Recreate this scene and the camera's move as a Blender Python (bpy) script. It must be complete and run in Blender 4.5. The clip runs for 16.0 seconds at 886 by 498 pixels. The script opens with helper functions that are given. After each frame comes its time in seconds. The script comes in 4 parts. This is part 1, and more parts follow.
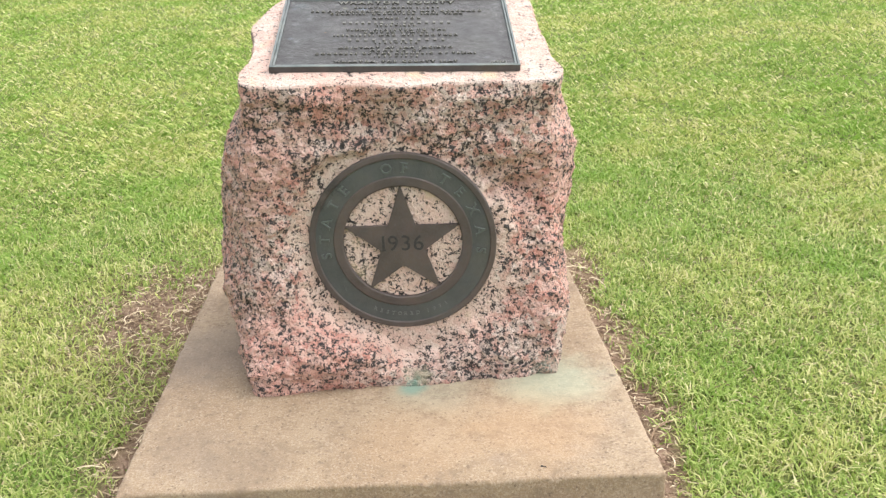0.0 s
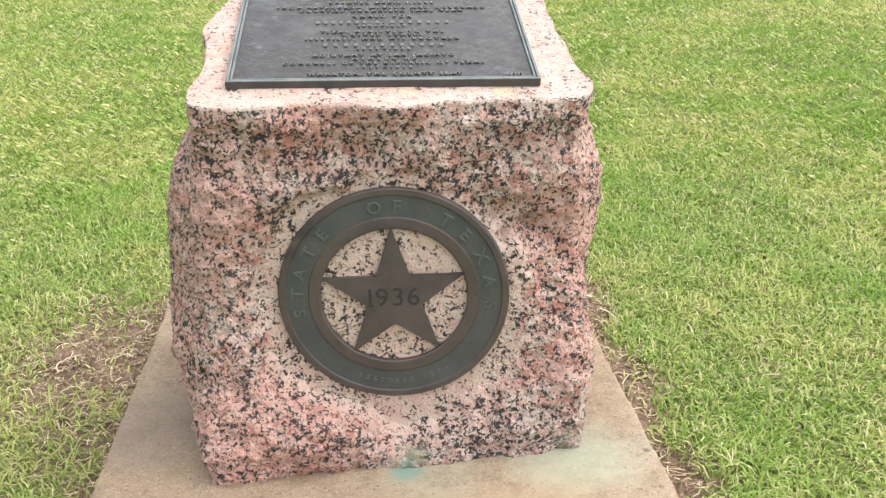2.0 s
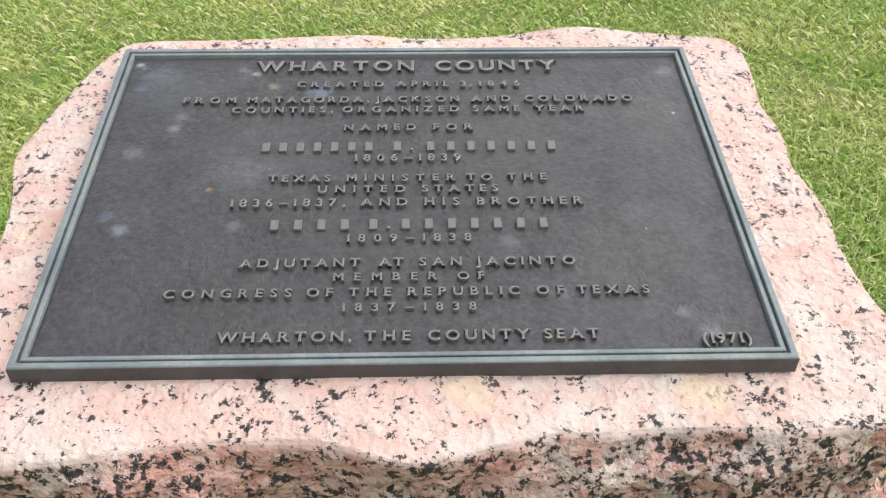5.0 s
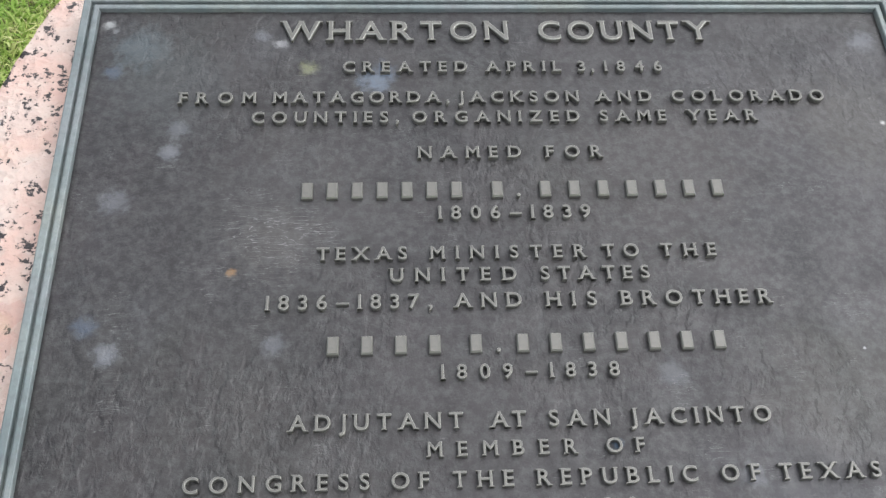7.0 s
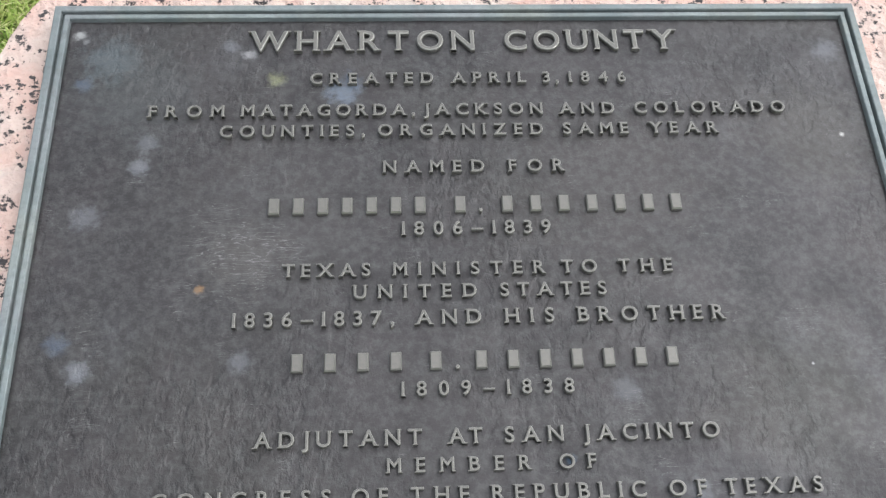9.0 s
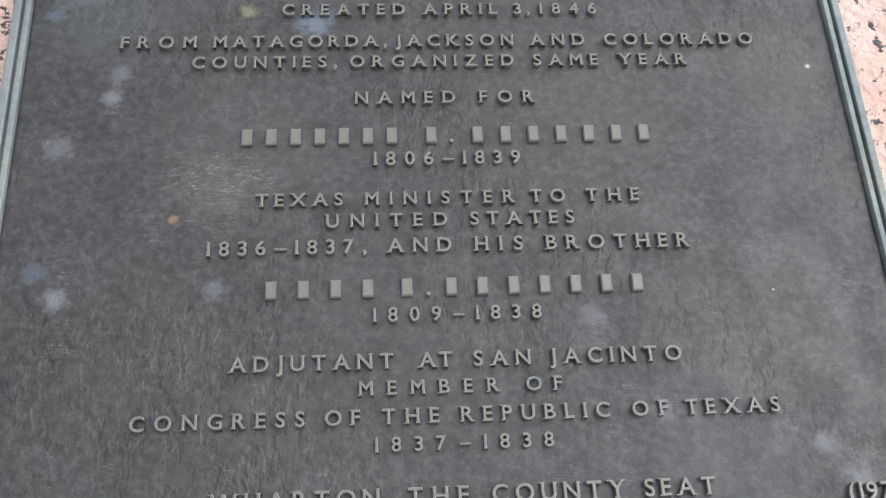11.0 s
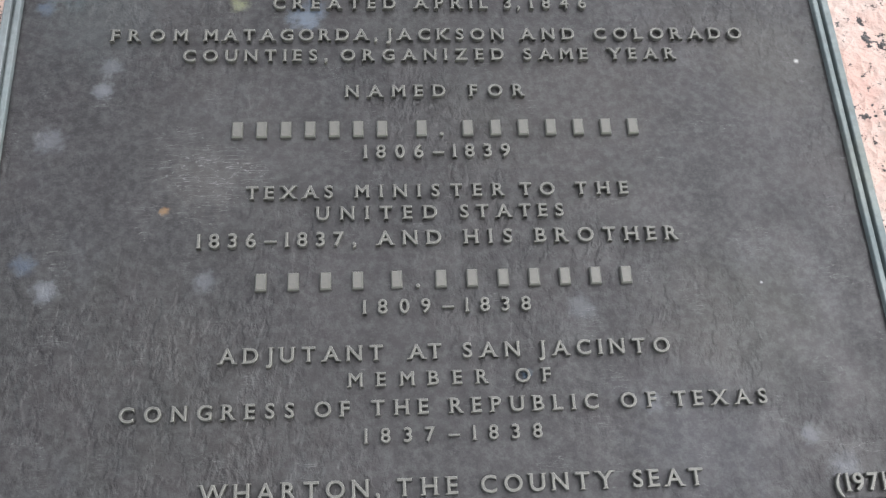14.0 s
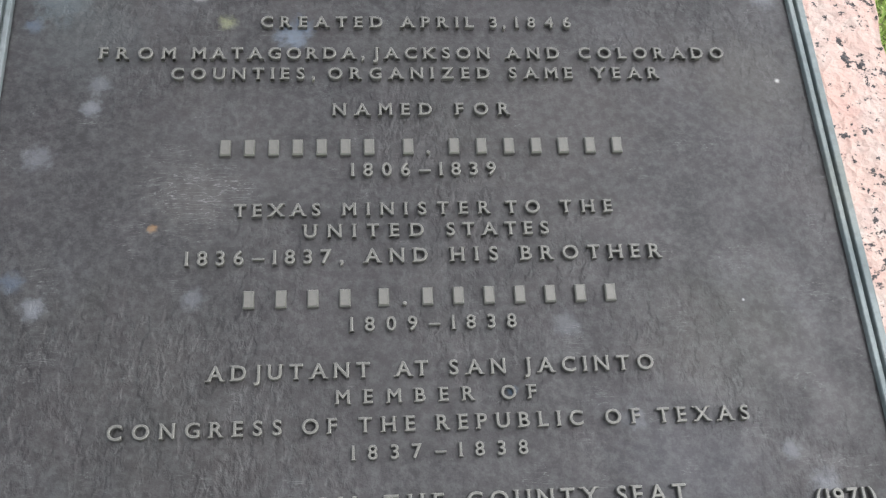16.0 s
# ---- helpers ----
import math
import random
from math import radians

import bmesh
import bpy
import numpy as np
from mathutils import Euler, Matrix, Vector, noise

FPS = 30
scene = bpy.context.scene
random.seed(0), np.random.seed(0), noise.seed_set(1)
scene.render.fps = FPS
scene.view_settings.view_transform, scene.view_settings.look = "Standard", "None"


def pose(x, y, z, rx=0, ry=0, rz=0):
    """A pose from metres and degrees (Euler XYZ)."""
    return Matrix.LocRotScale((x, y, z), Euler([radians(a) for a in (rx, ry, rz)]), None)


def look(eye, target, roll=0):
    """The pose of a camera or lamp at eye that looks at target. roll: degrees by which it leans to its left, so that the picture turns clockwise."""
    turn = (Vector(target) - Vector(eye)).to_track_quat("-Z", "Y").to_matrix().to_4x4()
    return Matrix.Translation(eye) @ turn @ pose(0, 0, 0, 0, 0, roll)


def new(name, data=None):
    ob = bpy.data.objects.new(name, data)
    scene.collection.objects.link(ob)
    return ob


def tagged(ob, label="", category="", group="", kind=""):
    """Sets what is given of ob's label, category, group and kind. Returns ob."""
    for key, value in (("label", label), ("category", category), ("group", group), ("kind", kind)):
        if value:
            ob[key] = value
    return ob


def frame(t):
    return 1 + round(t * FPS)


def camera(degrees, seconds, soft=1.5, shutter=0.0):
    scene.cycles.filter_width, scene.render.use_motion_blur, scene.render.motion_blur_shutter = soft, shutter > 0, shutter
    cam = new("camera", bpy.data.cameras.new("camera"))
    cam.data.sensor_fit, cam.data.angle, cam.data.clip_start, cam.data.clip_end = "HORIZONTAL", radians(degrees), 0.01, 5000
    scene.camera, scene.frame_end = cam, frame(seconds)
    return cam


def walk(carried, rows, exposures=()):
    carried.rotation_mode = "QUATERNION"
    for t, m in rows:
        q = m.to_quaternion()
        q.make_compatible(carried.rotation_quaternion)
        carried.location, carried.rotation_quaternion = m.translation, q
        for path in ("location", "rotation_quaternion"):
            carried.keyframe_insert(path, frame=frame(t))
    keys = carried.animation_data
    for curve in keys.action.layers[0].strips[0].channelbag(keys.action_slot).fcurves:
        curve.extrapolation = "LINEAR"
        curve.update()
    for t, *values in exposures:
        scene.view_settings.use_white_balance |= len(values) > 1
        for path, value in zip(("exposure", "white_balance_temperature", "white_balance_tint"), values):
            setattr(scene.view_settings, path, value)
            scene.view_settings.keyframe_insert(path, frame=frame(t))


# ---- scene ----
cam = camera(47.03, 16.0, soft=1.35)
PATH = [
    (0, pose(0.0509, -2.4704, 1.3474, 67.76, 2.28, -1.99)),
    (0.5, pose(0.0532, -2.4266, 1.3358, 67.23, 2.22, -2.31)),
    (1, pose(0.0346, -2.3370, 1.3199, 66.56, 2.12, -3.10)),
    (1.5, pose(-0.0178, -2.1640, 1.3086, 66.39, 1.78, -4.17)),
    (2, pose(-0.0214, -1.9485, 1.3188, 66.26, 1.75, -4.38)),
    (2.5, pose(0.0383, -1.7230, 1.3267, 65.86, 1.91, -3.30)),
    (3, pose(0.0209, -1.4458, 1.3081, 65.50, 2.04, -3.92)),
    (3.5, pose(-0.0385, -1.1789, 1.3100, 64.65, 1.09, -5.08)),
    (4, pose(0.0030, -0.9348, 1.2846, 64.23, 1.58, -3.15)),
    (4.2, pose(0.0289, -0.8585, 1.2896, 63.53, 2.04, -1.59)),
    (6.3, pose(-0.0508, -0.3404, 1.3100, 47.68, 1.08, -2.15)),
    (6.5, pose(-0.0742, -0.2873, 1.3292, 45.26, -0.09, -3.06)),
    (7, pose(-0.0635, -0.2250, 1.3574, 43.35, 0.48, -2.63)),
    (7.5, pose(-0.0538, -0.1912, 1.3968, 40.14, 0.48, -2.57)),
    (8, pose(-0.0480, -0.1924, 1.3996, 40.41, 0.46, -2.47)),
    (8.5, pose(-0.0408, -0.1994, 1.3979, 40.79, 0.63, -2.47)),
    (9, pose(-0.0366, -0.2017, 1.4016, 40.18, 0.53, -2.61)),
    (9.5, pose(-0.0359, -0.2038, 1.4054, 39.29, 0.23, -2.92)),
    (12, pose(-0.0258, -0.2210, 1.4075, 36.18, -0.25, -3.34)),
    (12.5, pose(-0.0255, -0.2206, 1.4078, 36.23, -0.27, -3.35)),
    (13, pose(-0.0258, -0.2211, 1.4072, 36.45, -0.33, -3.37)),
    (13.5, pose(-0.0272, -0.2211, 1.4070, 36.62, -0.47, -3.41)),
    (14, pose(-0.0270, -0.2221, 1.4060, 36.86, -0.50, -3.43)),
    (14.5, pose(-0.0270, -0.2224, 1.4052, 37.07, -0.53, -3.46)),
    (15, pose(-0.0282, -0.2232, 1.4068, 37.18, -0.74, -3.60)),
    (15.5, pose(-0.0279, -0.2229, 1.4104, 37.32, -0.94, -3.75)),
    (16, pose(-0.0295, -0.2206, 1.4153, 37.30, -1.31, -3.96)),
]
walk(cam, [(t, m) for t, m in PATH], exposures=[(0.0, 0.12, 6500, 11), (2.8, 0.10, 6430, 12), (4.2, -0.08, 6380, 13), (6.3, -0.17, 6140, 11), (16.0, -0.21, 6120, 11)])

# ---- daylight: a bright, thinly overcast sky ----
SUN_ELEVATION, SUN_AZIMUTH = radians(60), radians(92)
world = bpy.data.worlds.new("overcast_sky")
scene.world = world
world.use_nodes = True
wn = world.node_tree
sky = wn.nodes.new("ShaderNodeTexSky")
sky.sky_type, sky.sun_disc = "NISHITA", False
sky.sun_elevation, sky.sun_rotation = SUN_ELEVATION, SUN_AZIMUTH
sky.air_density, sky.dust_density, sky.ozone_density = 1.0, 2.5, 0.8
cloud = wn.nodes.new("ShaderNodeHueSaturation")
cloud.inputs["Saturation"].default_value = 0.22
wn.links.new(sky.outputs[0], cloud.inputs["Color"])
wn.links.new(cloud.outputs[0], wn.nodes["Background"].inputs[0])
wn.nodes["Background"].inputs[1].default_value = 0.40
sun = new("sun", bpy.data.lights.new("sun", "SUN"))
sun.data.energy, sun.data.angle, sun.data.color = 2.5, radians(115), (1.0, 0.93, 0.83)
sun_way = Vector((math.sin(SUN_AZIMUTH) * math.cos(SUN_ELEVATION), math.cos(SUN_AZIMUTH) * math.cos(SUN_ELEVATION), math.sin(SUN_ELEVATION)))
sun.matrix_world = look(sun_way * 20, (0, 0, 0))


# ---- materials ----
class Nodes:
    """Short way to write a node material."""

    def __init__(self, name):
        self.mat = bpy.data.materials.new(name)
        self.mat.use_nodes = True
        self.tree = self.mat.node_tree
        self.bsdf = self.tree.nodes["Principled BSDF"]

    def add(self, kind, **values):
        node = self.tree.nodes.new("ShaderNode" + kind)
        for key, value in values.items():
            if key in ("operation", "feature", "attribute_name"):
                self.setting(node, key, value)
            else:
                self.put(node.inputs[key.replace("_", " ")], value)
        return node

    def setting(self, node, key, value):
        if key == "operation":
            node.operation = value
        elif key == "feature":
            node.feature = value
        elif key == "attribute_name":
            node.attribute_name = value

    def put(self, socket, value):
        if isinstance(value, bpy.types.NodeSocket):
            self.tree.links.new(value, socket)
        else:
            socket.default_value = value

    def coords(self):
        return self.tree.nodes.new("ShaderNodeTexCoord").outputs["Object"]

    def noise(self, vector, scale, detail=4.0, rough=0.55):
        return self.add("TexNoise", Vector=vector, Scale=scale, Detail=detail, Roughness=rough).outputs["Fac"]

    def cells(self, vector, scale, feature="F1"):
        return self.add("TexVoronoi", feature=feature, Vector=vector, Scale=scale)

    def math(self, operation, a, b=0.0, c=0.0):
        node = self.tree.nodes.new("ShaderNodeMath")
        node.operation = operation
        for socket, value in zip(node.inputs, (a, b, c)):
            self.put(socket, value)
        return node.outputs[0]

    def ramp(self, value, low, high, to_low=0.0, to_high=1.0):
        node = self.tree.nodes.new("ShaderNodeMapRange")
        node.interpolation_type = "SMOOTHSTEP"
        for socket, v in zip(node.inputs, (value, low, high, to_low, to_high)):
            self.put(socket, v)
        return node.outputs[0]

    def mix(self, factor, a, b):
        node = self.tree.nodes.new("ShaderNodeMix")
        node.data_type = "RGBA"
        self.put(node.inputs[0], factor)
        for socket, value in ((node.inputs[6], a), (node.inputs[7], b)):
            self.put(socket, value if isinstance(value, bpy.types.NodeSocket) else (*value, 1.0))
        return node.outputs[2]

    def steps(self, value, stops):
        node = self.tree.nodes.new("ShaderNodeValToRGB")
        node.color_ramp.interpolation = "LINEAR"
        points = node.color_ramp.elements
        while len(points) < len(stops):
            points.new(0.5)
        for point, (place, colour) in zip(points, stops):
            point.position, point.color = place, (*colour, 1.0)
        self.put(node.inputs[0], value)
        return node.outputs[0]

    def bump(self, height, strength, distance):
        node = self.tree.nodes.new("ShaderNodeBump")
        self.put(node.inputs["Height"], height)
        node.inputs["Strength"].default_value = strength
        node.inputs["Distance"].default_value = distance
        self.put(self.bsdf.inputs["Normal"], node.outputs[0])

    def done(self, colour, rough, metal=0.0, specular=0.5):
        self.put(self.bsdf.inputs["Base Color"], colour if isinstance(colour, bpy.types.NodeSocket) else (*colour, 1.0))
        self.put(self.bsdf.inputs["Roughness"], rough)
        self.put(self.bsdf.inputs["Metallic"], metal)
        self.bsdf.inputs["Specular IOR Level"].default_value = specular
        return self.mat


def granite():
    n = Nodes("pink_granite")
    p = n.coords()
    dressed = n.add("Attribute", attribute_name="dressed").outputs["Fac"]
    warp = n.add("TexNoise", Vector=p, Scale=60.0, Detail=5.0).outputs["Color"]
    shift = n.add("VectorMath", operation="SCALE").outputs[0]
    n.put(shift.node.inputs[0], warp)
    shift.node.inputs["Scale"].default_value = 0.016
    q = n.add("VectorMath", operation="ADD").outputs[0]
    n.put(q.node.inputs[0], p)
    n.put(q.node.inputs[1], shift)
    # large felspar crystals, salmon to pale pink, with grey quartz between them
    big = n.cells(q, 52.0)
    big_tone = n.add("SeparateColor", Color=big.outputs["Color"])
    crystal = n.steps(big_tone.outputs[0], [(0.0, (0.302, 0.124, 0.094)), (0.14, (0.378, 0.170, 0.131)), (0.28, (0.437, 0.253, 0.205)), (0.52, (0.462, 0.311, 0.254)),
                                            (0.72, (0.462, 0.361, 0.303)), (0.86, (0.386, 0.324, 0.275)), (1.0, (0.302, 0.249, 0.217))])
    grain = n.cells(q, 125.0)
    tone = n.add("SeparateColor", Color=grain.outputs["Color"])
    small = n.steps(tone.outputs[0], [(0.0, (0.252, 0.147, 0.120)), (0.20, (0.420, 0.252, 0.207)), (0.45, (0.504, 0.361, 0.303)),
                                      (0.65, (0.336, 0.281, 0.241)), (0.85, (0.521, 0.428, 0.369)), (1.0, (0.588, 0.512, 0.452))])
    felspar = n.mix(n.ramp(n.noise(p, 30.0, 4.0), 0.36, 0.64, 0.08, 0.5), crystal, small)
    felspar = n.mix(n.ramp(n.noise(p, 5.0, 3.0), 0.46, 0.66, 0.0, 0.4), felspar, (0.42, 0.345, 0.30))
    felspar = n.mix(n.ramp(n.noise(p, 3.4, 2.0), 0.60, 0.42, 0.0, 0.42), felspar, (0.50, 0.245, 0.195))
    # black mica: fine flakes gathered in ragged clusters
    cluster = n.noise(q, 72.0, 4.0, 0.68)
    flake = n.noise(p, 160.0, 4.0, 0.72)
    drift = n.noise(p, 9.0, 2.0)
    level = n.math("ADD", n.math("MULTIPLY", cluster, 1.05), n.math("MULTIPLY", flake, 1.05))
    level = n.math("ADD", level, n.math("MULTIPLY", drift, 0.28))
    chiselled = n.math("MULTIPLY", n.ramp(dressed, 0.25, 0.6), n.ramp(dressed, 0.78, 0.95, 1.0, 0.0))
    level = n.math("SUBTRACT", level, n.ramp(dressed, 0.7, 1.0, 0.0, 0.075))
    level = n.math("SUBTRACT", level, n.math("MULTIPLY", chiselled, 0.02))
    mica = n.ramp(level, 1.230, 1.268)
    haze = n.ramp(level, 1.12, 1.27, 0.0, 0.32)
    felspar = n.mix(haze, felspar, (0.19, 0.14, 0.125))
    white = n.mix(n.ramp(n.noise(p, 22.0, 3.0), 0.40, 0.60), (0.49, 0.43, 0.375), (0.49, 0.36, 0.30))
    pale = n.mix(n.ramp(dressed, 0.3, 1.0, 0.0, 0.64), felspar, white)
    pale = n.mix(n.math("MULTIPLY", chiselled, 0.36), pale, (0.55, 0.445, 0.37))
    colour = n.mix(mica, pale, n.mix(flake, (0.008, 0.007, 0.008), (0.040, 0.034, 0.032)))
    # lichen and weather on the dressed top
    lichen = n.math("MULTIPLY", n.ramp(n.noise(p, 11.0, 5.0), 0.58, 0.72), n.math("MULTIPLY", dressed, 0.45))
    colour = n.mix(lichen, colour, (0.52, 0.45, 0.27))
    for x, y, z, size, amount, tint in ((0.012, -0.13, 0.035, 0.055, 0.75, (0.23, 0.22, 0.15)), (0.0, -0.13, 0.008, 0.03, 0.7, (0.13, 0.24, 0.19)),
                                        (0.36, -0.10, 0.01, 0.06, 0.4, (0.25, 0.28, 0.22))):
        far = n.add("VectorMath", operation="DISTANCE")
        n.put(far.inputs[0], p)
        far.inputs[1].default_value = (x, y, z)
        reach = n.math("ADD", far.outputs["Value"], n.math("MULTIPLY", n.math("SUBTRACT", n.noise(p, 60.0, 4.0), 0.5), size))
        colour = n.mix(n.ramp(reach, size * 0.4, size, amount, 0.0), colour, tint)
    relief = n.math("ADD", n.math("MULTIPLY", n.noise(p, 150.0, 4.0, 0.65), 0.6), n.math("MULTIPLY", grain.outputs["Distance"], 0.5))
    relief = n.math("ADD", relief, n.math("MULTIPLY", n.noise(p, 48.0, 4.0, 0.6), n.ramp(dressed, 0.0, 1.0, 2.0, 0.4)))
    n.bump(relief, 0.9, 0.006)
    return n.done(colour, n.ramp(mica, 0.0, 1.0, 0.70, 0.42), 0.0, 0.35)


def concrete():
    n = Nodes("weathered_concrete")
    p = n.coords()
    base = n.mix(n.ramp(n.noise(p, 2.6, 5.0), 0.35, 0.68), (0.238, 0.168, 0.100), (0.305, 0.232, 0.150))
    base = n.mix(n.ramp(n.noise(p, 5.5, 6.0, 0.65), 0.52, 0.72, 0.0, 0.5), base, (0.19, 0.148, 0.118))
    base = n.mix(n.ramp(n.noise(p, 220.0, 3.0), 0.35, 0.7, 0.0, 0.35), base, (0.47, 0.40, 0.32))
    base = n.mix(n.ramp(n.noise(p, 17.0, 7.0, 0.7), 0.48, 0.64, 0.0, 0.5), base, (0.185, 0.135, 0.088))
    sand = n.add("SeparateColor", Color=n.cells(p, 420.0).outputs["Color"]).outputs[0]
    base = n.mix(n.ramp(sand, 0.55, 0.95, 0.0, 0.35), base, (0.20, 0.15, 0.105))
    base = n.mix(n.ramp(n.noise(p, 38.0, 5.0, 0.7), 0.5, 0.75, 0.0, 0.45), base, (0.21, 0.16, 0.115))
    pits = n.add("SeparateColor", Color=n.cells(p, 130.0).outputs["Color"]).outputs[0]
    fleck = n.math("MULTIPLY", n.ramp(pits, 0.80, 0.86), n.ramp(n.noise(p, 7.0), 0.40, 0.58))
    base = n.mix(n.math("MULTIPLY", fleck, 0.35), base, (0.15, 0.105, 0.075))
    chips = n.add("SeparateColor", Color=n.cells(p, 190.0).outputs["Color"])
    base = n.mix(n.ramp(chips.outputs[1], 0.86, 0.92, 0.0, 0.28), base, (0.45, 0.37, 0.28))
    base = n.mix(n.ramp(chips.outputs[2], 0.955, 0.98, 0.0, 0.6), base, (0.12, 0.085, 0.06))
    smear = n.math("MULTIPLY", n.ramp(n.noise(p, 3.6, 7.0, 0.72), 0.50, 0.62), n.ramp(n.noise(p, 44.0, 5.0, 0.75), 0.36, 0.62))
    base = n.mix(n.math("MULTIPLY", smear, 0.58), base, (0.165, 0.118, 0.082))
    # copper run-off below the bronze, and grime where water stands
    for x, y, size, amount, tint in ((0.05, -0.135, 0.16, 0.26, (0.28, 0.31, 0.24)), (0.36, -0.12, 0.20, 0.55, (0.31, 0.36, 0.27)),
                                     (0.0, -0.128, 0.05, 0.75, (0.15, 0.26, 0.21)), (-0.57, 0.12, 0.25, 0.5, (0.18, 0.15, 0.125)),
                                     (-0.40, -0.45, 0.16, 0.4, (0.18, 0.138, 0.10)), (-0.55, -0.35, 0.13, 0.35, (0.19, 0.148, 0.112)),
                                     (0.30, -0.34, 0.24, 0.26, (0.46, 0.29, 0.155)), (0.528, -0.112, 0.012, 0.8, (0.09, 0.075, 0.06)), (0.525, -0.244, 0.009, 0.6, (0.12, 0.09, 0.07)),
                                     (0.02, -0.37, 0.22, 0.2, (0.44, 0.29, 0.165))):
        far = n.add("VectorMath", operation="DISTANCE")
        n.put(far.inputs[0], p)
        far.inputs[1].default_value = (x, y, 0)
        reach = n.math("ADD", far.outputs["Value"], n.math("MULTIPLY", n.math("SUBTRACT", n.noise(p, 14.0, 4.0), 0.5), size * 0.8))
        base = n.mix(n.ramp(reach, size * 0.25, size, amount, 0.0), base, tint)
    n.bump(n.math("ADD", n.noise(p, 320.0, 3.0, 0.7), n.math("MULTIPLY", n.noise(p, 30.0), 1.5)), 0.7, 0.0025)
    return n.done(base, 0.85, 0.0, 0.3)


def bronze(name, low, high, green, metal, rough, spots=(), pebble=0.4, shine=0.5, scratch=0.3, crease=0.0, dust=0.0):
    n = Nodes(name)
    p = n.coords()
    colour = n.mix(n.ramp(n.noise(p, 14.0, 5.0, 0.6), 0.36, 0.66), low, high)
    colour = n.mix(n.ramp(n.noise(p, 5.0, 4.0), 0.45, 0.75, 0.0, 0.7), colour, green)
    colour = n.mix(n.ramp(n.noise(p, 21.0, 3.0), 0.5, 0.7, 0.0, 0.35), colour, tuple(c * t for c, t in zip(high, (1.08, 0.90, 0.95))))
    scuff = n.ramp(n.noise(p, 55.0, 6.0, 0.75), 0.60, 0.78, 0.0, 0.35)
    colour = n.mix(scuff, colour, (0.115, 0.118, 0.114))
    dun = n.ramp(n.noise(p, 6.5, 6.0, 0.7), 0.46, 0.66, 0.0, 0.45)
    colour = n.mix(dun, colour, tuple(c * t for c, t in zip(high, (1.12, 0.98, 0.80))))
    for x, y, size, amount, tint in spots:
        far = n.add("VectorMath", operation="DISTANCE")
        n.put(far.inputs[0], p)
        far.inputs[1].default_value = (x, y, -0.005)
        reach = n.math("ADD", far.outputs["Value"], n.math("MULTIPLY", n.math("SUBTRACT", n.noise(p, 130.0, 5.0, 0.75), 0.5), size * 2.0))
        colour = n.mix(n.ramp(reach, size * 0.2, size * 1.05, amount * 0.85, 0.0), colour, tint)
    colour = n.mix(n.ramp(n.noise(p, 160.0, 5.0, 0.8), 0.38, 0.68, 0.0, 0.4), colour, (0.075, 0.077, 0.074))
    haze = n.math("MULTIPLY", n.ramp(n.noise(p, 9.0, 5.0, 0.7), 0.52, 0.72), n.ramp(n.noise(p, 90.0, 4.0, 0.8), 0.35, 0.65))
    colour = n.mix(n.math("MULTIPLY", haze, 0.3), colour, (0.085, 0.088, 0.092))
    for turn, scale in ((0.5, 26.0), (-0.9, 31.0)):
        spin = n.tree.nodes.new("ShaderNodeMapping")
        n.put(spin.inputs["Vector"], p)
        spin.inputs["Rotation"].default_value = (0, 0, turn)
        spin.inputs["Scale"].default_value = (1.0, 9.0, 1.0)
        line = n.math("ABSOLUTE", n.math("SUBTRACT", n.noise(spin.outputs[0], scale, 2.0), 0.5))
        mark = n.math("MULTIPLY", n.ramp(line, 0.0, 0.007, 0.5, 0.0), n.ramp(n.noise(p, 34.0, 3.0), 0.56, 0.66))
        if crease:
            far = n.add("VectorMath", operation="DISTANCE")
            n.put(far.inputs[0], p)
            far.inputs[1].default_value = (-0.158, 0.245, -0.005)
            scraped = n.ramp(n.math("ADD", far.outputs["Value"], n.math("MULTIPLY", n.noise(p, 45.0, 4.0, 0.7), 0.07)), 0.045, 0.085, 1.0, 0.0)
            mark = n.math("ADD", mark, n.math("MULTIPLY", scraped, n.ramp(line, 0.0, 0.008, 0.9, 0.0)))
        colour = n.mix(n.math("MULTIPLY", mark, scratch), colour, (0.20, 0.20, 0.195))
    stretch = n.tree.nodes.new("ShaderNodeMapping")
    n.put(stretch.inputs["Vector"], p)
    stretch.inputs["Rotation"].default_value = (0, 0, radians(-28))
    stretch.inputs["Scale"].default_value = (1.0, 0.6, 1.0)
    puckered = n.ramp(n.noise(p, 6.0, 3.0), 0.40, 0.58)
    pucker = n.noise(stretch.outputs[0], 90.0, 4.0, 0.6)
    creases = n.math("ABSOLUTE", n.math("SUBTRACT", n.noise(stretch.outputs[0], 62.0, 4.0, 0.62), 0.5))
    relief = n.math("ADD", n.math("MULTIPLY", n.noise(p, 260.0, 4.0, 0.6), 0.6), n.math("MULTIPLY", n.math("MULTIPLY", n.ramp(pucker, 0.40, 0.56), puckered), 0.8))
    fold = n.math("MULTIPLY", n.ramp(creases, 0.0, 0.014, 1.0, 0.0), puckered)
    colour = n.mix(n.math("MULTIPLY", fold, crease), colour, (0.006, 0.006, 0.006))
    n.bump(n.math("ADD", relief, n.math("MULTIPLY", n.noise(p, 50.0, 3.0), 0.5)), pebble, 0.0020)
    n.bsdf.inputs["Sheen Weight"].default_value = dust
    n.bsdf.inputs["Sheen Roughness"].default_value = 0.35
    return n.done(colour, n.ramp(n.noise(p, 30.0, 4.0), 0.3, 0.7, rough - 0.08, rough + 0.1), metal, shine)


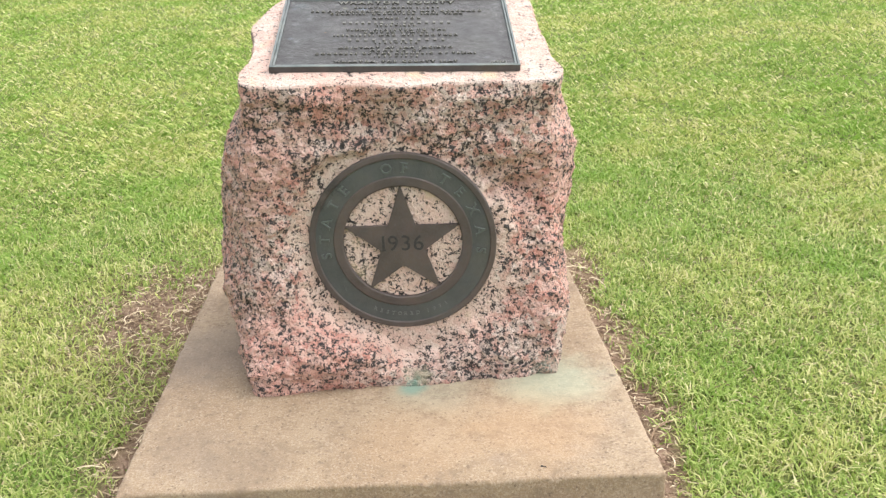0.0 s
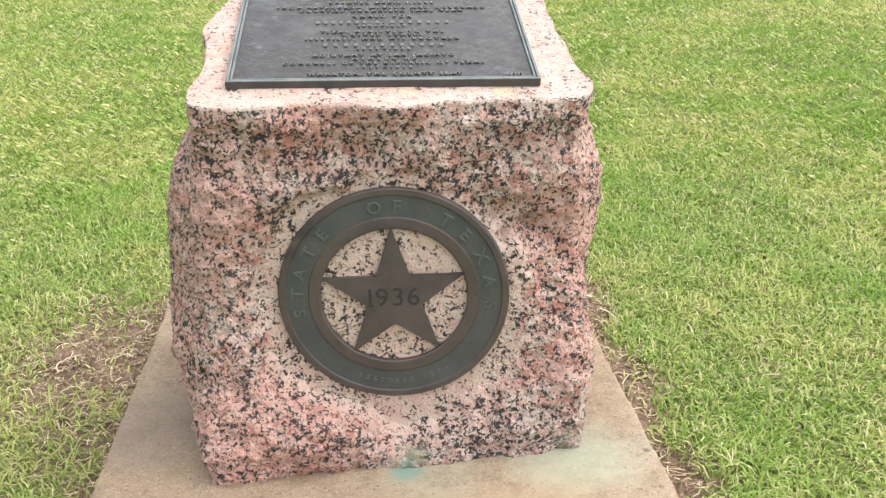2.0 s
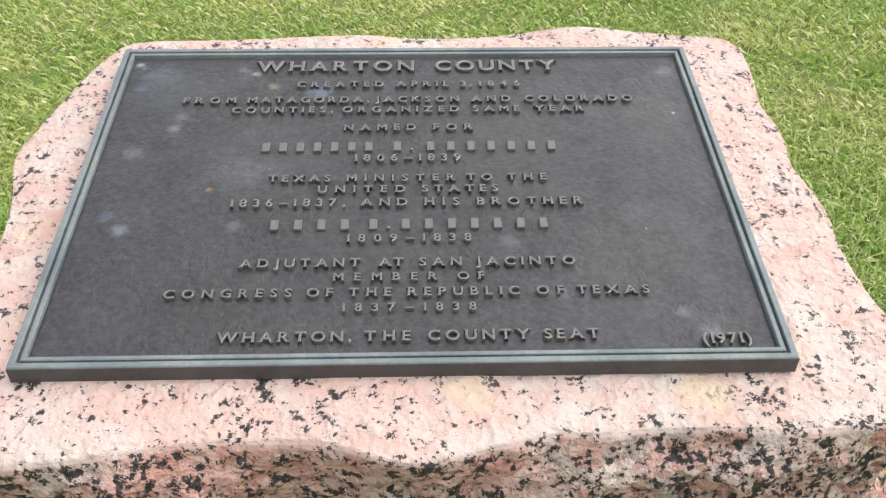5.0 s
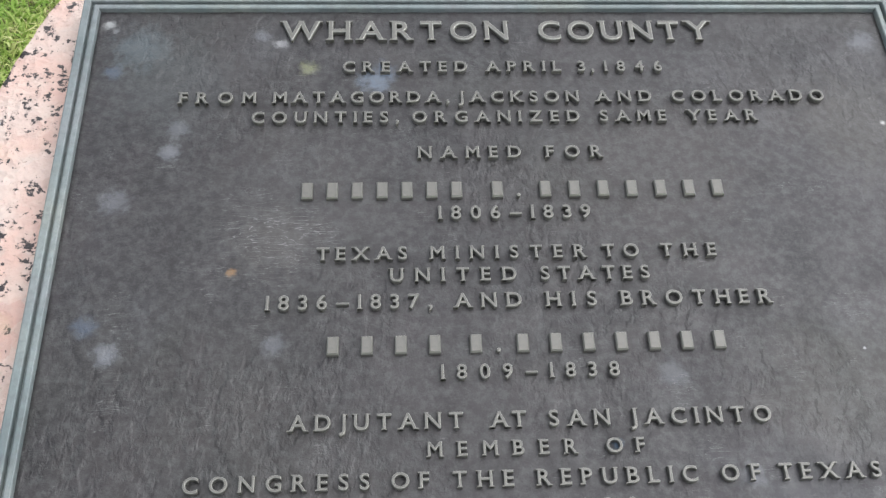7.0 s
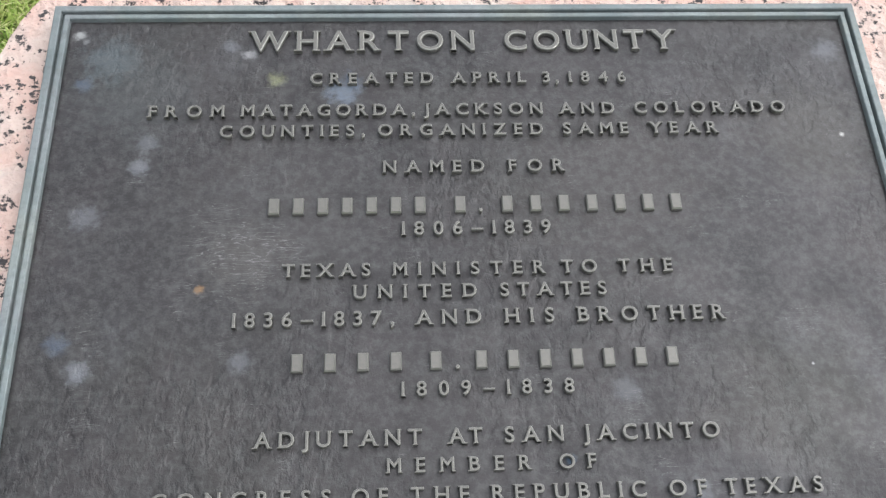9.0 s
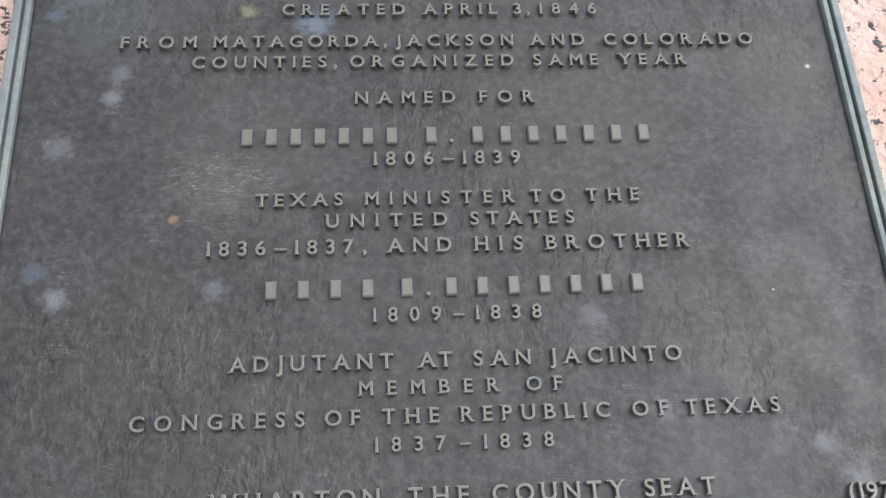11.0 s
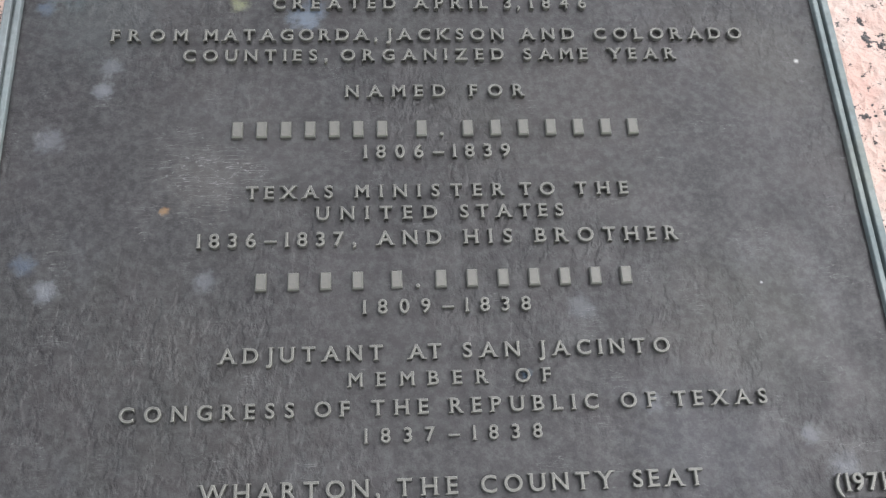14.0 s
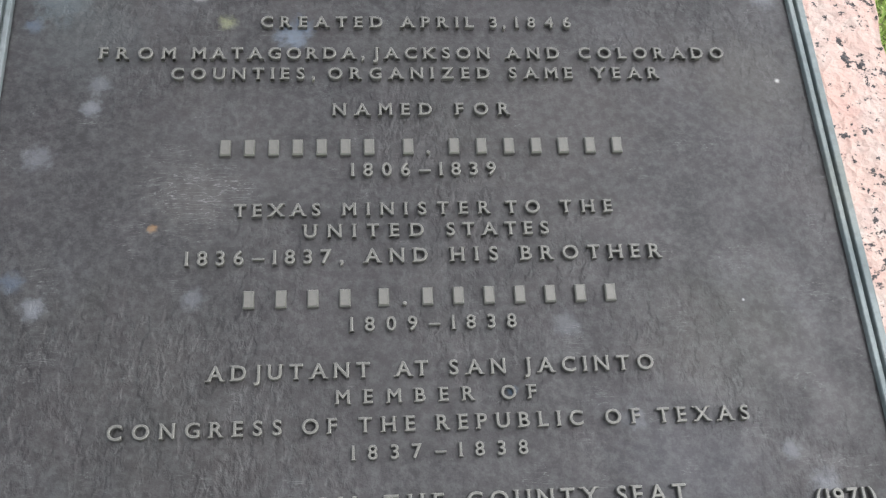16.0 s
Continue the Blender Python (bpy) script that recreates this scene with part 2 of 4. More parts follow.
PALE, BLUE = (0.13, 0.138, 0.15), (0.065, 0.09, 0.13)
SPOTS = ((-0.287, 0.431, 0.006, 0.8, (0.30, 0.31, 0.30)), (-0.282, 0.425, 0.004, 0.5, (0.26, 0.27, 0.27)), (-0.279, 0.386, 0.008, 0.5, (0.07, 0.10, 0.15)), (0.212, 0.166, 0.0026, 0.9, (0.006, 0.006, 0.006)), (0.2135, 0.1585, 0.0018, 1.0, (0.38, 0.38, 0.38)), (0.272, 0.336, 0.0025, 1.0, (0.45, 0.45, 0.42)),
         (-0.256, 0.163, 0.010, 0.8, PALE), (-0.232, 0.314, 0.009, 0.7, PALE), (-0.229, 0.334, 0.010, 0.45, PALE),
         (-0.092, 0.377, 0.016, 0.75, (0.12, 0.15, 0.19)), (-0.085, 0.388, 0.010, 0.6, BLUE), (-0.140, 0.388, 0.009, 0.7, (0.17, 0.18, 0.09)),
         (-0.175, 0.420, 0.008, 0.6, PALE), (-0.161, 0.412, 0.006, 0.8, (0.25, 0.25, 0.25)), (-0.262, 0.408, 0.026, 0.5, (0.08, 0.105, 0.115)), (-0.24, 0.38, 0.06, 0.3, (0.05, 0.062, 0.06)), (-0.14, 0.27, 0.10, 0.28, (0.05, 0.047, 0.043)),
         (-0.264, 0.274, 0.013, 0.5, PALE), (-0.155, 0.168, 0.010, 0.45, PALE), (0.276, 0.413, 0.013, 0.6, PALE),
         (-0.271, 0.181, 0.010, 0.5, BLUE), (-0.184, 0.219, 0.004, 0.85, (0.22, 0.12, 0.04)), (0.090, 0.145, 0.012, 0.35, PALE),
         (0.244, 0.032, 0.014, 0.6, PALE), (0.227, 0.055, 0.009, 0.5, PALE), (-0.158, 0.243, 0.035, 0.14, (0.15, 0.14, 0.12)),
         (0.161, 0.055, 0.070, 0.09, (0.10, 0.11, 0.14)), (0.192, 0.129, 0.075, 0.08, (0.10, 0.105, 0.065)), (0.10, 0.30, 0.10, 0.3, (0.036, 0.030, 0.024)), (-0.05, 0.12, 0.10, 0.25, (0.033, 0.029, 0.027)), (0.049, 0.099, 0.0045, 0.8, (0.07, 0.12, 0.18)),
         (0.126, 0.078, 0.009, 0.5, PALE), (0.255, 0.335, 0.06, 0.12, (0.13, 0.125, 0.09)))

SOOT = ((-0.178, 0.158, 0.040, 1.0, (0.010, 0.010, 0.010)), (-0.212, 0.112, 0.034, 1.0, (0.010, 0.010, 0.010)), (0.10, -0.20, 0.05, 0.35, (0.07, 0.085, 0.08)))
GRANITE = granite()
CONCRETE = concrete()
FIELD = bronze("patinated_bronze_field", (0.0072, 0.0062, 0.0068), (0.0165, 0.0145, 0.0153), (0.0152, 0.0150, 0.0110), 0.10, 0.47, SPOTS, 0.34, 0.47, 0.6, 0.18, 0.25)
EDGE = bronze("brown_bronze_edge", (0.040, 0.036, 0.036), (0.066, 0.060, 0.060), (0.055, 0.056, 0.054), 0.2, 0.5, (), 0.2)
RIM = bronze("greened_bronze_rim", (0.105, 0.130, 0.130), (0.175, 0.205, 0.200), (0.105, 0.135, 0.131), 0.25, 0.50, (), 0.18)
LETTER = bronze("bronze_letters", (0.100, 0.097, 0.084), (0.185, 0.178, 0.155), (0.122, 0.126, 0.096), 0.35, 0.43, (), 0.16)
RUBBED = bronze("rubbed_bronze_edges", (0.20, 0.20, 0.175), (0.36, 0.355, 0.31), (0.24, 0.25, 0.19), 0.45, 0.36, (), 0.12)
BROWN = bronze("brown_bronze", (0.053, 0.040, 0.036), (0.080, 0.062, 0.055), (0.062, 0.055, 0.049), 0.2, 0.55, SOOT, 0.15)
GREEN = bronze("green_black_bronze", (0.048, 0.053, 0.052), (0.066, 0.072, 0.070), (0.054, 0.063, 0.061), 0.2, 0.55, SOOT, 0.2)
BAND_LETTER = bronze("worn_green_letters", (0.078, 0.091, 0.084), (0.110, 0.125, 0.114), (0.088, 0.118, 0.104), 0.25, 0.5, (), 0.1)
WORN = bronze("pale_worn_letters", (0.10, 0.105, 0.10), (0.16, 0.165, 0.155), (0.11, 0.13, 0.12), 0.25, 0.5, (), 0.1)
DARK = bronze("black_bronze_cuts", (0.012, 0.012, 0.012), (0.02, 0.019, 0.018), (0.02, 0.022, 0.02), 0.1, 0.6, (), 0.1)


def soil_material():
    n = Nodes("lawn_soil")
    p = n.coords()
    earth = n.mix(n.ramp(n.noise(p, 8.0, 6.0, 0.65), 0.3, 0.7), (0.145, 0.095, 0.066), (0.30, 0.21, 0.152))
    thatch = n.mix(n.ramp(n.noise(p, 90.0, 4.0, 0.7), 0.35, 0.7), (0.07, 0.10, 0.026), (0.21, 0.235, 0.08))
    bare = n.add("Attribute", attribute_name="bare").outputs["Fac"]
    n.bump(n.noise(p, 70.0, 5.0, 0.7), 0.7, 0.012)
    return n.done(n.mix(bare, thatch, earth), 0.95, 0.0, 0.2)


def grass_material():
    n = Nodes("lawn_grass")
    p = n.coords()
    one = n.tree.nodes.new("ShaderNodeNewGeometry").outputs["Random Per Island"]
    green = n.steps(one, [(0.0, (0.13, 0.235, 0.035)), (0.35, (0.225, 0.345, 0.065)), (0.65, (0.335, 0.44, 0.115)), (0.85, (0.44, 0.50, 0.18)),
                          (0.95, (0.60, 0.58, 0.28)), (1.0, (0.70, 0.64, 0.40))])
    straw = n.steps(one, [(0.0, (0.25, 0.345, 0.07)), (0.45, (0.43, 0.47, 0.14)), (0.8, (0.58, 0.56, 0.24)), (1.0, (0.68, 0.62, 0.36))])
    dry = n.ramp(n.math("ADD", n.math("MULTIPLY", n.noise(p, 0.9, 3.0), 0.6), n.math("MULTIPLY", n.noise(p, 4.5, 4.0), 0.4)), 0.42, 0.62, 0.0, 0.9)
    lush = n.mix(n.ramp(n.noise(p, 1.6, 4.0), 0.48, 0.66, 0.0, 0.5), green, (0.18, 0.35, 0.035))
    colour = n.mix(dry, lush, straw)
    n.put(n.bsdf.inputs["Base Color"], colour)
    n.bsdf.inputs["Roughness"].default_value = 0.55
    n.bsdf.inputs["Specular IOR Level"].default_value = 0.3
    leaf = n.tree.nodes.new("ShaderNodeBsdfTranslucent")
    n.put(leaf.inputs[0], colour)
    blend = n.tree.nodes.new("ShaderNodeMixShader")
    blend.inputs[0].default_value = 0.4
    n.tree.links.new(n.bsdf.outputs[0], blend.inputs[1])
    n.tree.links.new(leaf.outputs[0], blend.inputs[2])
    n.tree.links.new(blend.outputs[0], n.tree.nodes["Material Output"].inputs[0])
    return n.mat


def thatch_material():
    n = Nodes("dry_runners")
    one = n.tree.nodes.new("ShaderNodeNewGeometry").outputs["Random Per Island"]
    colour = n.steps(one, [(0.0, (0.10, 0.065, 0.042)), (0.4, (0.24, 0.17, 0.11)), (0.8, (0.46, 0.37, 0.25)), (1.0, (0.64, 0.55, 0.40))])
    return n.done(colour, 0.85, 0.0, 0.2)


def root_material():
    n = Nodes("root_bark")
    p = n.coords()
    bark = n.mix(n.ramp(n.noise(p, 60.0, 5.0, 0.7), 0.35, 0.65), (0.15, 0.095, 0.065), (0.36, 0.27, 0.19))
    n.bump(n.noise(p, 220.0, 4.0, 0.7), 0.6, 0.002)
    return n.done(bark, 0.85, 0.0, 0.25)


ROOT = root_material()
SOIL, GRASS, THATCH = soil_material(), grass_material(), thatch_material()


# ---- mesh helpers ----
def mesh_from(name, verts, faces, material, smooth=False):
    me = bpy.data.meshes.new(name)
    me.from_pydata([tuple(v) for v in verts], [], [tuple(f) for f in faces])
    me.materials.append(material)
    if smooth:
        me.shade_smooth()
    me.update()
    return me


def part(name, bm, material, parent, label="", smooth=False):
    me = bpy.data.meshes.new(name)
    bmesh.ops.recalc_face_normals(bm, faces=bm.faces)
    bm.to_mesh(me)
    bm.free()
    me.materials.append(material)
    if smooth:
        me.shade_smooth()
    ob = new(name, me)
    ob.parent = parent
    return tagged(ob, label)


def smooth01(a, low, high):
    s = np.clip((a - low) / (high - low), 0, 1)
    return s * s * (3 - 2 * s)


def value_noise(x, y, scale, seed):
    """Smooth noise on a plane, 0 to 1, for whole arrays."""
    table = np.random.RandomState(seed).rand(64, 64)
    u, v = x * scale + 100, y * scale + 100
    i, j = np.floor(u).astype(int), np.floor(v).astype(int)
    a, b = u - i, v - j
    a, b = a * a * (3 - 2 * a), b * b * (3 - 2 * b)
    g = lambda k, l: table[(i + k) % 64, (j + l) % 64]
    return (g(0, 0) * (1 - a) + g(1, 0) * a) * (1 - b) + (g(0, 1) * (1 - a) + g(1, 1) * a) * b


# ---- the slab and the lawn ----
SLAB_CORNERS = ((-0.676, -0.535), (0.566, -0.566), (0.503, 1.02), (-0.655, 1.04))


def slab_gap(x, y):
    """How far a place lies outside the slab's edge."""
    gap = np.full(np.shape(x), -9.0)
    for (ax, ay), (bx, by) in zip(SLAB_CORNERS, SLAB_CORNERS[1:] + SLAB_CORNERS[:1]):
        long = math.hypot(bx - ax, by - ay)
        gap = np.maximum(gap, ((x - ax) * (by - ay) - (y - ay) * (bx - ax)) / long)
    return gap


WORN_X, WORN_Y = 0.84, 0.70


def bareness(x, y):
    """1 on bare earth near the slab, 0 on full turf."""
    gap = slab_gap(x, y)
    ragged = 0.6 * value_noise(x, y, 6.0, 3) + 0.4 * value_noise(x, y, 17.0, 4)
    strip = 1 - smooth01(gap, 0.014 + 0.14 * ragged, 0.085 + 0.21 * ragged)
    worn = np.exp(-(((x + WORN_X) / 0.30) ** 2 + ((y - WORN_Y) / 0.44) ** 2)) * (0.7 + 1.05 * ragged)
    front = np.exp(-(((x - 0.75) / 0.28) ** 2 + ((y + 0.65) / 0.12) ** 2)) * (0.3 + ragged)
    patch = 0.22 * smooth01(value_noise(x, y, 1.9, 8) * 0.6 + value_noise(x, y, 5.0, 9) * 0.4, 0.68, 0.80)
    beside = np.exp(-(((x + 0.74) / 0.13) ** 2 + ((y - 0.25) / 0.34) ** 2)) * (0.45 + 0.9 * ragged)
    return np.clip(np.maximum.reduce([strip, worn, beside, front, patch]), 0, 1)


def ground_height(x, y):
    return -0.150 + 0.010 * (value_noise(x, y, 2.2, 5) - 0.5) + 0.012 * (value_noise(x, y, 9.0, 6) - 0.5) - 0.008 * bareness(x, y)


def build_ground():
    k = 105
    s = np.linspace(-1, 1, 2 * k + 1)
    line = np.sign(s) * (4.0 * np.abs(s) + 396.0 * np.abs(s) ** 9)
    gx, gy = np.meshgrid(line, line + 0.8)
    z = ground_height(gx, gy)
    verts = np.stack([gx, gy, z], -1).reshape(-1, 3)
    m = 2 * k + 1
    a = (np.arange(m - 1)[:, None] * m + np.arange(m - 1)).ravel()
    me = mesh_from("ground", verts, np.stack([a, a + 1, a + m + 1, a + m], 1), SOIL, True)
    me.attributes.new("bare", "FLOAT", "POINT").data.foreach_set("value", bareness(gx, gy).ravel().astype(np.float32))
    return tagged(new("ground", me), "brown earth under a patchy green lawn", "ground", kind="structure")


build_ground()


def build_slab():
    wide, deep = 0.6, 0.8
    bm = bmesh.new()
    bmesh.ops.create_cube(bm, size=1)
    bmesh.ops.scale(bm, vec=(2 * wide, 2 * deep, 0.22), verts=bm.verts)
    bmesh.ops.translate(bm, vec=(0, 0, -0.11), verts=bm.verts)
    bmesh.ops.bevel(bm, geom=[e for e in bm.edges], offset=0.008, segments=3, affect="EDGES", profile=0.6)
    edges = [e for e in bm.edges if e.calc_length() > 0.15]
    bmesh.ops.subdivide_edges(bm, edges=edges, cuts=70, use_grid_fill=True)
    corner = [Vector((x, y, 0)) for x, y in SLAB_CORNERS]
    for v in bm.verts:
        u, w = v.co.x / (2 * wide) + 0.5, v.co.y / (2 * deep) + 0.5
        rim = max(abs(v.co.x) - wide + 0.022, abs(v.co.y) - deep + 0.022, 0) / 0.022
        place = (corner[0] * (1 - u) + corner[1] * u) * (1 - w) + (corner[3] * (1 - u) + corner[2] * u) * w
        place.z = v.co.z
        chip = noise.fractal(place * 26, 0.8, 2.0, 3)
        place.z += 0.0022 * noise.noise(place * 3) + min(0.0, chip) * 0.013 * rim
        place += Vector((noise.noise(place * 11), noise.noise(place * 11 + Vector((7, 0, 0))), 0)) * 0.003 * rim
        v.co = place
    me = bpy.data.meshes.new("concrete_slab")
    bm.to_mesh(me)
    bm.free()
    me.materials.append(CONCRETE)
    me.shade_smooth()
    return tagged(new("concrete_slab", me), "weathered tan concrete slab with stained top on the lawn", "slab")


build_slab()

# ---- the granite block ----
TOP_POSE = pose(0, 0, 0.827, 12.475, 2.205, 0)
TOP_NORMAL = TOP_POSE.to_3x3() @ Vector((0, 0, 1))
PLAQUE_THICK = 0.018
DISH = (-0.006, 0.381, 0.0)
DISH_Y = -0.040
RING_TURN = -3.0


def top_height(x, y):
    base = 0.827 - PLAQUE_THICK * TOP_NORMAL.z
    return base - (TOP_NORMAL.x * x + TOP_NORMAL.y * (y - PLAQUE_THICK * -0.21)) / TOP_NORMAL.z


# how the corners stand at levels from the foot (0) to the top (1): x, y
LEVELS = (0.0, 0.08, 0.2, 0.4, 0.58, 0.72, 0.84, 0.95, 1.0)
CORNERS = {
    "front_left_x": (-0.420, -0.428, -0.420, -0.402, -0.390, -0.380, -0.375, -0.378, -0.380),
    "front_left_y": (-0.130, -0.131, -0.094, -0.050, -0.040, -0.040, -0.048, -0.058, -0.052),
    "front_right_x": (0.392, 0.400, 0.396, 0.388, 0.382, 0.378, 0.380, 0.388, 0.396),
    "front_right_y": (-0.098, -0.100, -0.074, -0.035, -0.022, -0.022, -0.035, -0.045, -0.040),
    "back_right_x": (0.40, 0.42, 0.44, 0.44, 0.435, 0.43, 0.41, 0.392, 0.378),
    "back_left_x": (-0.45, -0.49, -0.50, -0.485, -0.46, -0.42, -0.37, -0.335, -0.315),
}
LEFT_SWELL = (0.0, 0.022, 0.045, 0.060, 0.066, 0.062, 0.040, 0.014, 0.0)
RIGHT_SWELL = (0.0, 0.014, 0.024, 0.028, 0.036, 0.050, 0.032, 0.012, 0.0)
# the chipped rim of the dressed top, as offsets along each side from its first to its last corner
RIM_FRONT = (0.0, 0.022, 0.010, 0.002, 0.002, 0.034, 0.004, 0.001, 0.003, 0.006, 0.0)
RIM_RIGHT = (0.0, 0.022, 0.004, -0.004, 0.007, -0.008, 0.0, -0.010, 0.002, 0.0)
RIM_BACK = (0.0, 0.012, 0.030, 0.010, 0.0, 0.012, 0.006, 0.0, 0.0)
RIM_LEFT = (0.0, 0.022, 0.034, 0.046, 0.020, 0.004, 0.0, 0.012, 0.0)


# broad swellings and hollows of the hewn front: x, z, half width, half height, depth
HOLLOWS = ((0.28, 0.605, 0.11, 0.050, 0.022), (0.27, 0.500, 0.085, 0.040, -0.032), (-0.20, 0.620, 0.09, 0.030, 0.016), (-0.12, 0.690, 0.11, 0.035, -0.014),
           (0.06, 0.70, 0.10, 0.035, 0.006), (-0.34, 0.30, 0.05, 0.16, 0.014), (0.33, 0.20, 0.06, 0.09, 0.010), (-0.22, 0.09, 0.16, 0.05, 0.014))


def build_stone():
    rows, per = 190, 640
    side = per // 4
    verts, dressed = [], []
    dish_c = Vector((DISH[0], 0, DISH[1]))
    level_at = lambda key, s: float(np.interp(s, LEVELS, key))
    outline_rows = []
    for r in range(rows + 1):
        s = r / rows
        flx, fly = level_at(CORNERS["front_left_x"], s), level_at(CORNERS["front_left_y"], s)
        frx, fry = level_at(CORNERS["front_right_x"], s), level_at(CORNERS["front_right_y"], s)
        brx, blx = level_at(CORNERS["back_right_x"], s), level_at(CORNERS["back_left_x"], s)
        back = 0.56 - 0.065 * s
        u = np.arange(side) / side
        rim = smooth01(np.array(s), 0.90, 1.0)
        f = np.stack([flx + (frx - flx) * u, fly + (fry - fly) * u - rim * np.interp(u, np.linspace(0, 1, 11), RIM_FRONT)], 1)
        rt = np.stack([frx + (brx - frx) * u + level_at(RIGHT_SWELL, s) * np.sin(np.pi * np.clip(u * 1.6, 0, 1)) + rim * np.interp(u, np.linspace(0, 1, 10), RIM_RIGHT), fry + (back - fry) * u], 1)
        bk = np.stack([brx + (blx - brx) * u, back + rim * np.interp(u, np.linspace(0, 1, 9), RIM_BACK)], 1)
        lf = np.stack([blx + (flx - blx) * u - level_at(LEFT_SWELL, s) * np.sin(np.pi * u ** 1.9) - rim * np.interp(u, np.linspace(0, 1, 9), RIM_LEFT), back + (fly - back) * u], 1)
        ring = np.concatenate([f, rt, bk, lf])
        kernel = np.exp(-0.5 * (np.arange(-14, 15) / 4.5) ** 2)
        kernel /= kernel.sum()
        padded = np.concatenate([ring[-14:], ring, ring[:14]])
        outline_rows.append(np.stack([np.convolve(padded[:, k], kernel, "valid") for k in (0, 1)], 1))
    outline = np.array(outline_rows)
    tangent = np.roll(outline, -1, 1) - np.roll(outline, 1, 1)
    outward = np.stack([tangent[..., 1], -tangent[..., 0]], -1)
    outward /= np.linalg.norm(outward, axis=-1, keepdims=True) + 1e-9
    for r in range(rows + 1):
        s = r / rows
        for c in range(per):
            x, y = outline[r, c]
            nx, ny = outward[r, c]
            z = s * top_height(x, y)
            p = Vector((x, y, z))
            big = noise.noise(p * 4.3) + 0.5 * noise.noise(p * 9.1)
            warped = p + noise.noise_vector(p * 7.0) * 0.03
            scoop = noise.voronoi(warped * 6.5)[0][0] - 0.45
            chip = noise.voronoi(warped * 27.0)[0][0] - 0.45
            mid = noise.fractal(p * 24.0, 0.9, 2.1, 3)
            fine = noise.fractal(p * 120.0, 0.7, 2.1, 2)
            d = 0.018 * big + 0.020 * scoop + 0.008 * chip + 0.0080 * mid + 0.0042 * fine
            if ny < -0.3:
                for fx, fz, sx, sz, amount in HOLLOWS:
                    d += amount * math.exp(-((x - fx) / sx) ** 2 - ((z - fz) / sz) ** 2)
            calm = 1.0 - 0.8 * float(smooth01(np.array(s), 0.935, 0.995))
            d *= calm
            flat = 0.0
            if ny < -0.3:
                reach = math.hypot(x - DISH[0], (z - DISH[1]) * (0.92 if z < DISH[1] else 1.08)) + 0.045 * noise.noise(p * 8.0) + 0.014 * noise.noise(p * 34.0)
                flat = 1.0 - float(smooth01(np.array(reach), 0.256, 0.312))
                floor = DISH_Y - 0.0525 * (x - DISH[0]) + 0.0012 * fine + 0.001 * mid
                y_out = y + ny * d
                y = y_out * (1 - flat) + floor * flat
                x += nx * d * (1 - flat)
            else:
                x, y = x + nx * d, y + ny * d
            if s > 0.985:
                z -= 0.006 * ((s - 0.985) / 0.015) ** 2 * 0.5
            verts.append((x, y, max(z, 0.0) if r else -0.004))
            dressed.append(max(flat * 0.75, float(smooth01(np.array(s), 0.984, 0.998))))
    faces = []
    for r in range(rows):
        for c in range(per):
            a, b = r * per + c, r * per + (c + 1) % per
            faces.append((a, b, b + per, a + per))
    # dressed top: rings drawn in to the middle
    first = rows * per
    rim = np.array(verts[first:first + per])
    centre = np.array((0.0, 0.22, 0.0))
    rings = 60
    last = first
    for k in range(1, rings + 1):
        q = 1 - (k / rings) ** 1.25 * 0.985 if k < 12 else 1 - k / rings * 0.985
        start = len(verts)
        for c in range(per):
            x, y = centre[0] + (rim[c, 0] - centre[0]) * q, centre[1] + (rim[c, 1] - centre[1]) * q
            p = Vector((x, y, 0.8))
            fall = 0.003 * max(0.0, 1 - (1 - q) / 0.06) ** 2
            on = 1.0 if q > 0.8 else 0.0
            verts.append((x, y, top_height(x, y) - fall + on * (0.0016 * noise.fractal(p * 40.0, 0.8, 2.1, 3) + 0.0030 * noise.noise(p * 12.0) - 0.002)))
            dressed.append(1.0)
        for c in range(per):
            b = (c + 1) % per
            faces.append((last + c, last + b, start + b, start + c))
        last = start
    faces.append(tuple(last + c for c in range(per)))
    faces.append(tuple(reversed(range(per))))
    me = mesh_from("granite_block", verts, faces, GRANITE, True)
    me.attributes.new("dressed", "FLOAT", "POINT").data.foreach_set("value", np.array(dressed, np.float32))
    return tagged(new("granite_block", me), "rough hewn pink granite block with black flecks on a concrete slab", "monument")


build_stone()

# ---- raised letters ----
SERIFS = {  # where feet and heads of stems carry a serif: part of the width, 0 foot or 1 head
    "A": ((0.05, 0), (0.95, 0)), "B": ((0.08, 0), (0.08, 1)), "D": ((0.08, 0), (0.08, 1)), "E": ((0.1, 0), (0.1, 1)), "F": ((0.1, 0), (0.1, 1)),
    "H": ((0.08, 0), (0.92, 0), (0.08, 1), (0.92, 1)), "I": ((0.5, 0), (0.5, 1)), "J": ((0.85, 1),), "K": ((0.08, 0), (0.08, 1), (0.93, 0), (0.9, 1)),
    "L": ((0.1, 0), (0.1, 1)), "M": ((0.04, 0), (0.96, 0)), "N": ((0.08, 0), (0.08, 1), (0.92, 1)), "P": ((0.08, 0), (0.08, 1)),
    "R": ((0.08, 0), (0.08, 1), (0.95, 0)), "T": ((0.5, 0),), "U": ((0.08, 1), (0.92, 1)), "W": ((0.03, 1), (0.5, 1), (0.97, 1)),
    "X": ((0.05, 0), (0.95, 0), (0.05, 1), (0.95, 1)), "Y": ((0.05, 1), (0.95, 1), (0.5, 0)), "1": ((0.6, 0),)}
GLYPHS = {}


